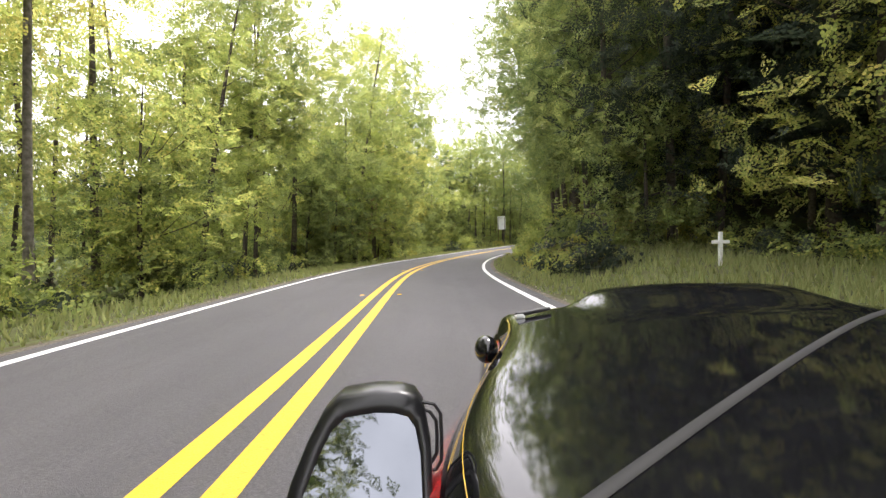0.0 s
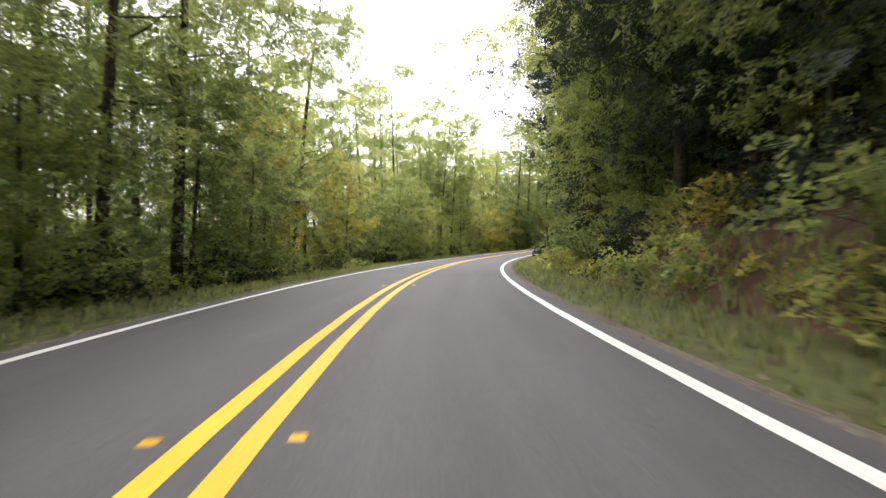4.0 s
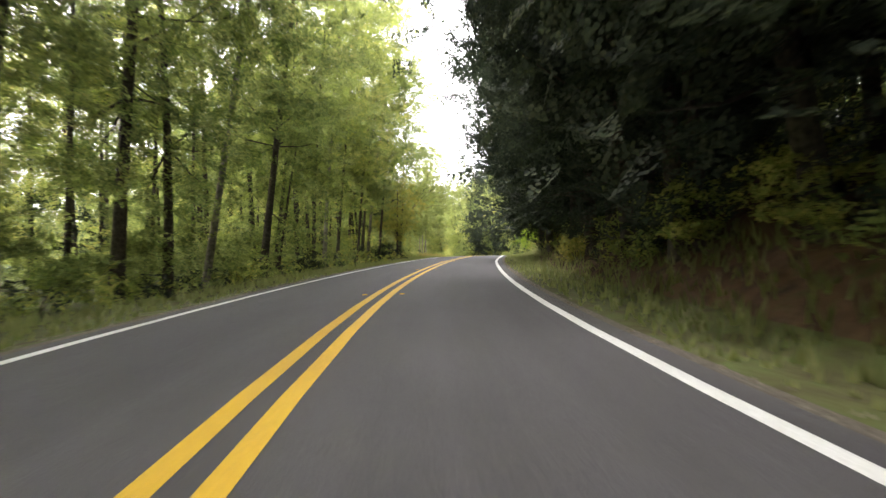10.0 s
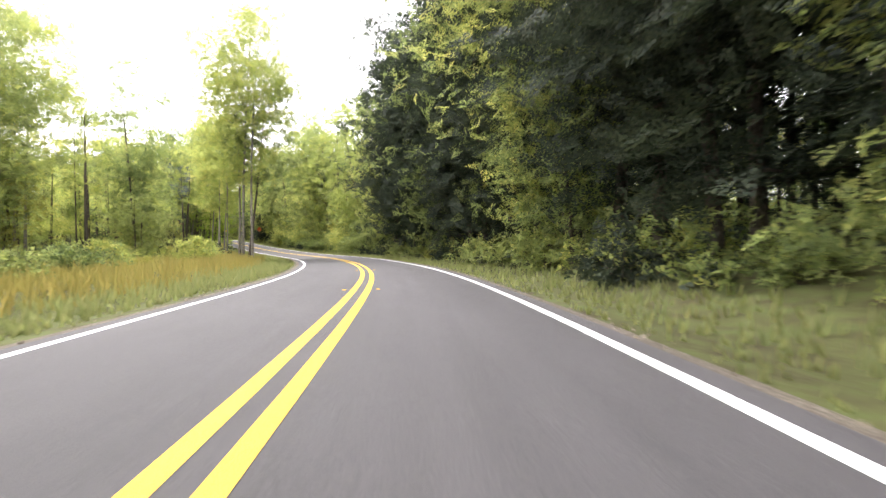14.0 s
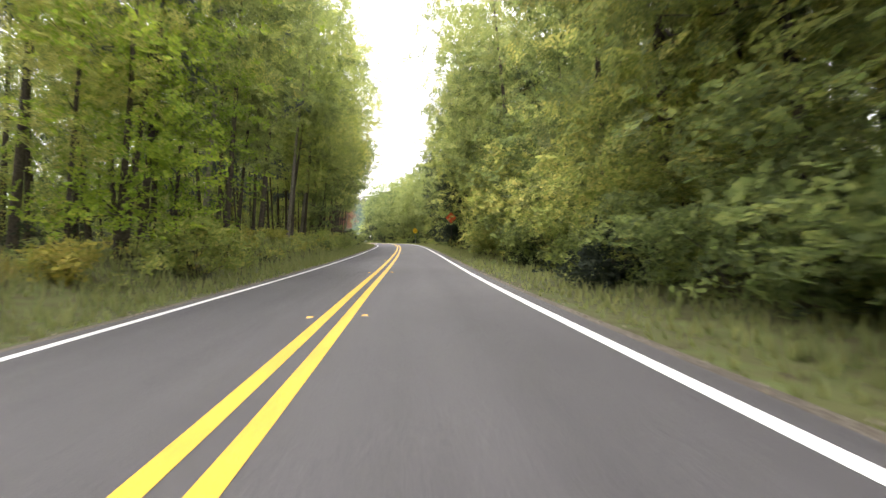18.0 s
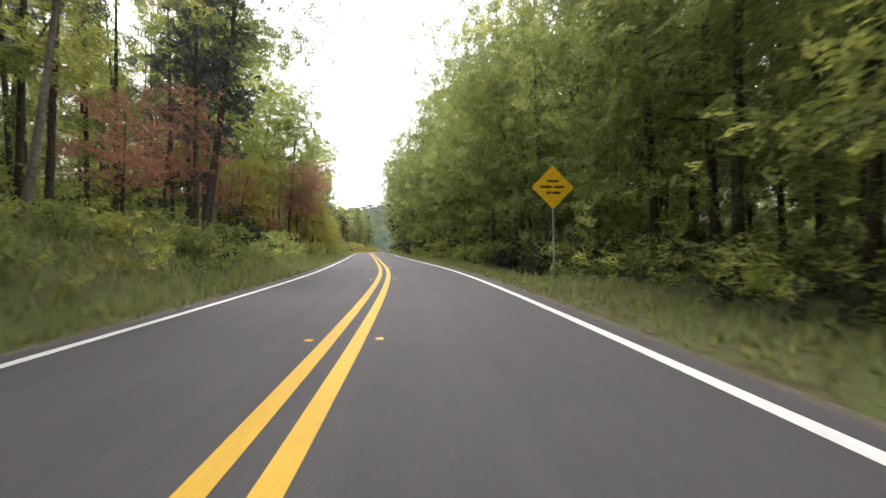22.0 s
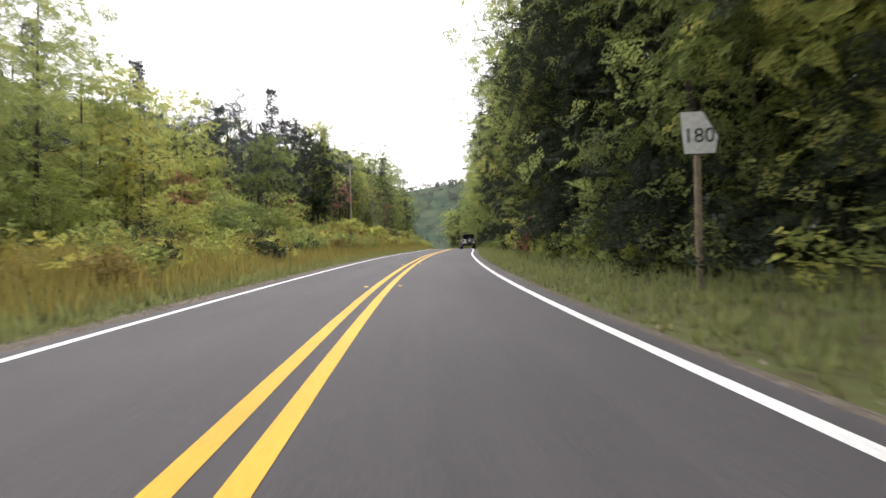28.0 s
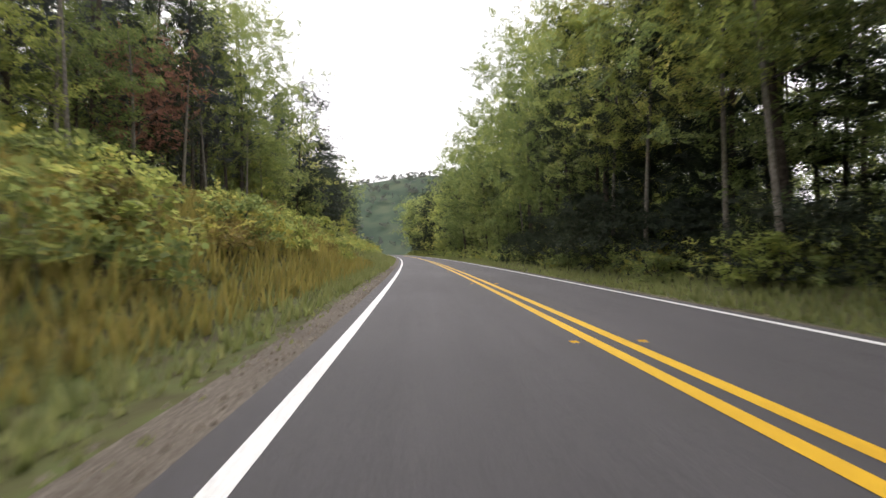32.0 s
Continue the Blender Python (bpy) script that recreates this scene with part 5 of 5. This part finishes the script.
def wheel(parent, at, side, r=0.41, w=0.25, name="wheel"):
    """A tyre with a five-spoke rim; side +1 shows its face towards +x."""
    hub = part(name, lathe_x([(side * w * 0.36, 0.02), (side * w * 0.36, 0.07), (side * w * 0.28, 0.085), (0.0, 0.09)], 16), M_ALLOY, parent)
    hub.matrix_local = Matrix.Translation(at)
    part("tyre", lathe_x([(-w * 0.42, r * 0.58), (-w * 0.5, r * 0.7), (-w * 0.5, r * 0.9), (-w * 0.4, r * 0.985), (-w * 0.2, r), (w * 0.2, r), (w * 0.4, r * 0.985), (w * 0.5, r * 0.9), (w * 0.5, r * 0.7), (w * 0.42, r * 0.58)], 36), M_RUBBER, hub, smooth=True)
    part("rim", lathe_x([(-w * 0.42, r * 0.58), (-w * 0.3, r * 0.54), (w * 0.3, r * 0.54), (side * w * 0.44, r * 0.585)], 32), M_ALLOY, hub, smooth=True)
    part("brake_disc", lathe_x([(side * 0.005, 0.02), (side * 0.005, r * 0.42), (-side * 0.01, r * 0.42)], 20), M_STEEL, hub)
    for k in range(5):
        sp = box(0.03, 0.075, r * 0.48, (side * w * 0.34, 0, r * 0.32), 0.008)
        bmesh.ops.rotate(sp, cent=(0, 0, 0), matrix=Matrix.Rotation(radians(72 * k), 3, "X"), verts=sp.verts)
        part("spoke", sp, M_ALLOY, hub)
    return hub


def arch(y, z, r0, r1, n=9, a0=8, a1=172):
    out = [(y + r1 * math.cos(radians(a0 + (a1 - a0) * k / n)), z + r1 * 0.92 * math.sin(radians(a0 + (a1 - a0) * k / n))) for k in range(n + 1)]
    inn = [(y + r0 * math.cos(radians(a0 + (a1 - a0) * k / n)), z + r0 * 0.92 * math.sin(radians(a0 + (a1 - a0) * k / n))) for k in range(n + 1)]
    return out + inn[::-1]


def build_jeep(m):
    """White four-door off-roader with a dark hardtop and a spare wheel on the tailgate."""
    car = thing("off_road_car", m, "white four-door off-road car with dark hardtop and spare wheel", "car")
    ra, fa, wr = -1.475, 1.475, 0.41
    cut_r = [(ra + 0.56 * math.cos(radians(a)), wr + 0.52 * math.sin(radians(a))) for a in range(172, 7, -18)]
    cut_f = [(fa + 0.56 * math.cos(radians(a)), wr + 0.5 * math.sin(radians(a))) for a in range(172, 7, -18)]
    tub = [(-2.12, 1.2), (-2.12, 0.58), (ra - 0.56, 0.52)] + cut_r + [(ra + 0.56, 0.48), (fa - 0.6, 0.48), (0.82, 0.6), (0.82, 1.2)]
    part("body", bevelled(slab(tub, -0.78, 0.78), 0.03), M_WHITE_PAINT, car, "white painted tub", smooth=False)
    bm = bmesh.new()
    ring = []
    for y, hw, z in ((0.8, 0.72, 1.19), (1.3, 0.66, 1.15), (1.85, 0.58, 1.09), (2.0, 0.56, 1.03)):
        ring.append([bm.verts.new(q) for q in ((-hw, y, 0.7), (-hw, y, z - 0.05), (-hw + 0.06, y, z), (hw - 0.06, y, z), (hw, y, z - 0.05), (hw, y, 0.7))])
    for a, b in zip(ring, ring[1:]):
        for k in range(5):
            bm.faces.new((a[k], a[k + 1], b[k + 1], b[k]))
    bm.faces.new(ring[-1])
    bmesh.ops.recalc_face_normals(bm, faces=bm.faces)
    part("hood", bm, M_WHITE_PAINT, car, "white hood")
    part("grille", box(1.12, 0.06, 0.42, (0, 2.03, 0.86), 0.02), M_WHITE_PAINT, car)
    for k in range(7):
        part("grille_slot", box(0.05, 0.02, 0.28, (-0.3 + 0.1 * k, 2.065, 0.87), 0.006), M_TRIM, car)
    for sx in (-1, 1):
        part("headlight", moved(lathe_x([(0, 0.001), (0.02, 0.06), (0.0, 0.09)], 16), pose(sx * 0.44, 2.06, 0.9, 0, 0, 90)), M_SIGN_WHITE, car, "round clear headlight")
    # hardtop: roof and rear quarters
    part("roof", bevelled(slab([(-2.12, 1.76), (-2.1, 1.84), (-0.9, 1.86), (0.3, 1.83), (0.36, 1.77)], -0.66, 0.66), 0.025), M_HARDTOP, car, "dark grey hardtop roof")
    for sx in (-1, 1):
        x0, x1 = sx * 0.74, sx * 0.68
        quarter = part("rear_quarter", slab([(-2.12, 1.2), (-0.92, 1.2), (-0.92, 1.3), (-1.95, 1.3), (-1.95, 1.68), (-0.92, 1.68), (-0.92, 1.8), (-2.08, 1.8)], x0, x1), M_HARDTOP, car, "dark grey hardtop side")
        part("side_pillar", slab([(-1.0, 1.3), (-0.92, 1.3), (-0.92, 1.68), (-1.0, 1.68)], x0, x1), M_HARDTOP, car)
        part("quarter_window", slab([(-1.95, 1.3), (-1.0, 1.3), (-1.0, 1.68), (-1.95, 1.68)], sx * 0.715, sx * 0.705), M_DARK_GLASS, car, "dark quarter window")
        for y0, y1, top1 in ((-0.9, -0.06, -0.06), (-0.03, 0.8, 0.42)):
            door = part("door", bevelled(slab([(y0 + (0.22 if y0 < -0.5 else 0), 0.56), (y1, 0.56), (y1, 1.21), (y0, 1.21), (y0, 0.95)], sx * 0.77, sx * 0.8), 0.012), M_WHITE_PAINT, car, "white door")
            t1 = top1
            part("window_frame", slab([(y0, 1.21), (y1, 1.21), (t1, 1.79), (y0, 1.79)], sx * 0.745, sx * 0.7), M_WHITE_PAINT, door, "white window frame")
            part("window", slab([(y0 + 0.07, 1.25), (y1 - 0.07, 1.25), (t1 - 0.06, 1.72), (y0 + 0.07, 1.72)], sx * 0.75, sx * 0.695), M_DARK_GLASS, door, "dark window glass")
            part("door_handle", box(0.04, 0.17, 0.045, (sx * 0.825, y0 + 0.16, 1.06), 0.012), M_TRIM, door, "black door handle")
            for hz in (0.72, 1.05):
                part("hinge", box(0.03, 0.09, 0.05, (sx * 0.81, y1 - 0.03, hz), 0.008), M_WHITE_PAINT, door)
        for y, nm in ((ra, "rear"), (fa, "front")):
            part("fender_flare", bevelled(slab(arch(y, wr, 0.52, 0.68), sx * 0.74, sx * 0.935), 0.02), M_TRIM, car, "black plastic fender flare")
            wheel(car, (sx * 0.8, y, wr), sx)
        part("side_step", box(0.1, 1.7, 0.07, (sx * 0.8, 0.0, 0.46), 0.02), M_TRIM, car)
        mir = part("side_mirror", box(0.2, 0.1, 0.18, (sx * 0.98, 0.62, 1.3), 0.03), M_TRIM, car, "black door mirror")
        part("mirror_arm", box(0.14, 0.05, 0.05, (sx * 0.85, 0.63, 1.25), 0.01), M_TRIM, mir)
        lamp = part("tail_light", box(0.15, 0.06, 0.24, (sx * 0.69, -2.145, 1.02), 0.015), M_TAIL, car, "red tail light")
        part("lamp_frame", box(0.18, 0.03, 0.27, (sx * 0.69, -2.128, 1.02), 0.01), M_TRIM, lamp)
    part("windscreen", slab([(0.8, 1.19), (0.84, 1.19), (0.42, 1.8), (0.38, 1.8)], -0.66, 0.66), M_DARK_GLASS, car, "raked windscreen")
    for sx in (-1, 1):
        part("windscreen_pillar", slab([(0.78, 1.19), (0.86, 1.19), (0.44, 1.82), (0.36, 1.82)], sx * 0.66, sx * 0.73), M_WHITE_PAINT, car, "white windscreen pillar")
    gate = part("tailgate", box(1.3, 0.04, 0.6, (0, -2.135, 0.9), 0.015), M_WHITE_PAINT, car, "white tailgate")
    part("rear_window", box(1.26, 0.02, 0.52, (0, -2.12, 1.5), 0.01), M_DARK_GLASS, gate, "dark rear window")
    part("gate_handle", box(0.12, 0.04, 0.05, (-0.53, -2.17, 1.1), 0.01), M_TRIM, gate)
    part("number_plate", box(0.3, 0.01, 0.15, (-0.5, -2.162, 0.86), 0.006), M_SIGN_WHITE, gate, "plain white plate")
    spare = wheel(car, (0.1, -2.3, 1.06), 1, 0.41, 0.26, "spare_wheel")
    spare.matrix_local = pose(0.1, -2.3, 1.06, 0, 0, -90)
    part("brake_light", box(0.2, 0.04, 0.06, (0.1, -2.2, 1.55), 0.01), M_TAIL, car, "red high brake light")
    part("brake_light_stalk", box(0.05, 0.12, 0.3, (0.1, -2.17, 1.42), 0.01), M_TRIM, car)
    part("rear_bumper", bevelled(slab([(-2.35, 0.5), (-2.1, 0.46), (-2.1, 0.7), (-2.33, 0.7)], -0.78, 0.78), 0.03), M_TRIM, car, "black plastic rear bumper")
    part("front_bumper", bevelled(slab([(2.1, 0.5), (2.34, 0.52), (2.34, 0.68), (2.1, 0.7)], -0.8, 0.8), 0.03), M_TRIM, car, "black plastic front bumper")
    part("axle", tube([(-0.75, ra, wr), (0.75, ra, wr)], [0.05, 0.05], 8), M_TRIM, car)
    part("axle", tube([(-0.75, fa, wr), (0.75, fa, wr)], [0.05, 0.05], 8), M_TRIM, car)
    part("exhaust", tube([(0.45, -2.3, 0.38), (0.45, -1.6, 0.42), (0.3, 0.0, 0.4)], [0.035, 0.035, 0.035], 8), M_STEEL, car)
    part("fuel_cap", moved(lathe_x([(0, 0.09), (-0.02, 0.09), (-0.03, 0.02)], 16), pose(-0.785, -1.95, 1.02)), M_TRIM, car)
    return car


def pose_on_road(s, u, turn=0.0):
    q, head = spline(s)
    slope = float((spline(s + 2)[0][0, 2] - spline(s - 2)[0][0, 2]) / 4.0)
    return Matrix.LocRotScale((q[0, 0] + math.sin(head[0]) * u, q[0, 1] - math.cos(head[0]) * u, q[0, 2] + 0.004), Euler((math.atan(slope), 0, head[0] - math.pi / 2 + radians(turn))), None)


build_jeep(pose_on_road(726.9, 2.7, 4.0) @ Matrix.Scale(1.2, 4))


def build_own_car(m):
    """Black car at the start of the drive: long hood with a raised centre, chrome-backed mirror, coach stripes."""
    car = thing("black_car", m, "glossy black car with raised hood and red coach stripe", "car")
    Z = 1.15
    mid = 0.98

    def left(y):
        return 0.03 + 0.25 * smooth((y - 0.55) / 1.2) ** 1.1

    def top(x, y):
        a = min(1.0, max(0.0, (x - left(y)) / (mid - left(y)) if x < mid else (2 * mid - left(y) - x) / (mid - left(y))))
        z = Z - 0.275 + 0.05 * math.sin(a * math.pi / 2) + 0.015 * y
        ridge = float(smooth((a - 0.33) / 0.22)) * float(smooth((y - 1.35) / 0.45))
        return z + 0.05 * ridge - 0.12 * float(smooth((y - 1.72) / 0.25)) ** 2 - 0.06 * (1 - float(smooth(a / 0.045)))

    def sheet(x_of, ys, n):
        bm = bmesh.new()
        rows = [[bm.verts.new((x_of(y, k / n), y, top(x_of(y, k / n), y))) for k in range(n + 1)] for y in ys]
        for a, b in zip(rows, rows[1:]):
            for k in range(n):
                bm.faces.new((a[k], a[k + 1], b[k + 1], b[k]))
        bmesh.ops.recalc_face_normals(bm, faces=bm.faces)
        return bm

    ys = [0.05 + 1.87 * k / 40 for k in range(41)]
    part("hood", sheet(lambda y, f: left(y) + (2 * mid - 2 * left(y)) * f, ys, 60), M_BLACK_PAINT, car, "glossy black hood with a raised centre", smooth=True)
    # fender sides
    for sx in (0, 1):
        bm = bmesh.new()
        rows = []
        for y in [-2.6, -2.0, -1.0, -0.3] + ys:
            x = left(max(y, 0.05)) if sx == 0 else 2 * mid - left(max(y, 0.05))
            zt = top(x, max(y, 0.05))
            out = -0.04 if sx == 0 else 0.04
            rows.append([bm.verts.new(q) for q in ((x, y, zt), (x + out, y, zt - 0.06), (x + out * 1.6, y, zt - 0.25), (x + out, y, 0.3))])
        for a, b in zip(rows, rows[1:]):
            for k in range(3):
                bm.faces.new((a[k], a[k + 1], b[k + 1], b[k]))
        bmesh.ops.recalc_face_normals(bm, faces=bm.faces)
        part("fender", bm, M_BLACK_PAINT, car, "black fender side", smooth=True)
    # coach stripes along the shoulder
    for off, w, mat, nm in ((-0.024, 0.026, M_RED, "red_stripe"), (0.012, 0.004, M_GOLD, "gold_stripe"), (0.024, 0.004, M_GOLD, "gold_stripe")):
        bm = bmesh.new()
        rows = []
        for y in ys[4:36]:
            x = left(y) + off
            z = top(max(x, left(y)), y) + 0.004
            if off < 0:
                rows.append([bm.verts.new((left(y) - 0.039, y, z - 0.052)), bm.verts.new((left(y) - 0.006, y, z - 0.006))])
            else:
                rows.append([bm.verts.new((x, y, z)), bm.verts.new((x + w, y, z + 0.002))])
        for a, b in zip(rows, rows[1:]):
            bm.faces.new((a[0], a[1], b[1], b[0]))
        part(nm, bm, mat, car)
    # front panel and grille
    part("nose", bevelled(slab([(1.9, 0.35), (2.05, 0.4), (2.05, 0.68), (1.92, 0.78)], 0.3, 2 * mid - 0.3), 0.02), M_BLACK_PAINT, car)
    part("front_bumper", bevelled(slab([(2.05, 0.35), (2.18, 0.38), (2.18, 0.5), (2.05, 0.52)], 0.25, 2 * mid - 0.25), 0.02), M_ALLOY, car, "bright bumper")
    # edge trim across the hood, bowed forward at its middle, and the low screen behind it
    def base(x):
        return 0.5 + 0.78 * (x - 0.195) if x < 1.4 else 1.44 - 0.78 * (x - 1.4)

    bm = bmesh.new()
    rows = []
    for k in range(25):
        x = 0.12 + (2 * mid - 0.5) * k / 24
        y = base(x)
        rows.append([bm.verts.new((x, y + 0.014, top(x, y + 0.014) + 0.001)), bm.verts.new((x, y + 0.004, top(x, y) + 0.008)), bm.verts.new((x, y - 0.012, top(x, y) + 0.001))])
    for a, b in zip(rows, rows[1:]):
        for k in range(2):
            bm.faces.new((a[k], a[k + 1], b[k + 1], b[k]))
    bmesh.ops.recalc_face_normals(bm, faces=bm.faces)
    seal = plain("dull_black_seal", (0.01, 0.01, 0.01), 0.6)
    seal.node_tree.nodes["Principled BSDF"].inputs["Specular IOR Level"].default_value = 0.2
    part("hood_trim", bm, seal, car, "dull black trim bowed across the hood", smooth=True)
    part("windscreen", slab([(-0.1, 0.88), (-0.06, 0.88), (-0.42, 1.3), (-0.46, 1.3)], 0.3, 2 * mid - 0.3), M_DARK_GLASS, car, "dark raked windscreen")
    part("roof", bevelled(slab([(-1.7, 1.3), (-0.4, 1.33), (-0.45, 1.37), (-1.6, 1.36)], 0.4, 2 * mid - 0.4), 0.02), M_BLACK_PAINT, car)
    part("cabin", bevelled(slab([(-2.0, 0.9), (-0.2, 0.9), (-0.5, 1.3), (-1.6, 1.3)], 0.3, 2 * mid - 0.3), 0.03), M_DARK_GLASS, car, "dark side glass")
    part("trunk", bevelled(slab([(-2.6, 0.4), (-1.9, 0.4), (-1.9, 0.92), (-2.55, 0.88)], 0.06, 2 * mid - 0.06), 0.04), M_BLACK_PAINT, car)
    part("floor", box(1.7, 4.3, 0.05, (mid, -0.3, 0.3), 0.01), M_TRIM, car)
    for x, sx in ((0.2, -1), (2 * mid - 0.2, 1)):
        for y in (1.35, -1.6):
            wheel(car, (x, y, 0.3), sx, 0.3, 0.18)
    # door mirror
    rim = [(-0.231, 0.58), (-0.218, 0.66), (-0.201, 0.74), (-0.179, 0.82), (-0.156, 0.875), (-0.136, 0.912), (-0.112, 0.932), (-0.06, 0.938), (-0.025, 0.936), (-0.002, 0.93), (0.011, 0.912), (0.019, 0.87), (0.023, 0.75), (0.024, 0.58)]

    def ring(scale, back):
        return [(-0.066 + (x + 0.066) * scale, 0.634 + 0.3 * (z - 0.58) + back, 0.76 + (z - 0.76) * scale) for x, z in rim]

    bm = bmesh.new()
    rings = [[bm.verts.new(q) for q in ring(sc, back)] for sc, back in ((0.8, 0.006), (0.97, 0.0), (1.0, 0.012), (0.985, 0.07), (0.9, 0.13), (0.7, 0.17), (0.3, 0.185))]
    for a, b in zip(rings, rings[1:]):
        for k in range(len(rim)):
            bm.faces.new((a[k], a[(k + 1) % len(rim)], b[(k + 1) % len(rim)], b[k]))
    bm.faces.new(rings[-1])
    bmesh.ops.recalc_face_normals(bm, faces=bm.faces)
    mir = part("door_mirror", bm, M_MIRROR_SHELL, car, "glossy black door mirror shell", smooth=True)
    bm = bmesh.new()
    face = [bm.verts.new(q) for q in ring(0.82, 0.003)]
    bm.faces.new(face)
    bm.faces.new([bm.verts.new((q[0], q[1] + 0.004, q[2])) for q in ring(0.82, 0.003)][::-1])
    part("mirror_glass", bm, M_MIRROR, mir, "mirror glass reflecting clouds")
    for k in (0.0, 0.011):
        part("mirror_loop", tube([(0.008, 0.75, 0.918 - k), (0.026 - k * 0.6, 0.75, 0.914 - k), (0.035 - k * 0.6, 0.75, 0.9 - k), (0.036 - k * 0.6, 0.75, 0.865), (0.035 - k * 0.6, 0.75, 0.83 + k), (0.027 - k * 0.6, 0.75, 0.817 + k), (0.01, 0.75, 0.814 + k)], [0.0028] * 7, 6), M_TRIM, mir)
    part("mirror_arm", tube([(0.02, 0.8, 0.77), (0.06, 0.78, 0.76)], [0.016, 0.016], 8), M_TRIM, mir)
    part("mirror_washer", moved(lathe_x([(0, 0.012), (0.006, 0.012), (0.008, 0.004)], 12), pose(0.05, 0.74, 0.778, 0, -90, 0)), M_ALLOY, mir)
    # fender lamp and hood catch
    lamp = bmesh.new()
    bmesh.ops.create_uvsphere(lamp, u_segments=18, v_segments=12, radius=0.036)
    bmesh.ops.scale(lamp, vec=(0.85, 1.3, 1.0), verts=lamp.verts)
    bmesh.ops.translate(lamp, vec=(left(1.3) - 0.012, 1.32, Z - 0.272), verts=lamp.verts)
    part("fender_lamp", lamp, M_BLACK_PAINT, car, "round black fender lamp", smooth=True)
    part("hood_catch", tube([(0.33, 1.66, top(0.33, 1.66) + 0.012), (0.45, 1.7, top(0.45, 1.7) + 0.012)], [0.008, 0.006], 8), M_TRIM, car, "black hood catch")
    part("catch_base", box(0.03, 0.03, 0.015, (0.34, 1.66, top(0.34, 1.66) + 0.006), 0.004), M_ALLOY, car)
    return car


build_own_car(pose(0.0, 0.0, -1.15, -1.2, 0, 0))
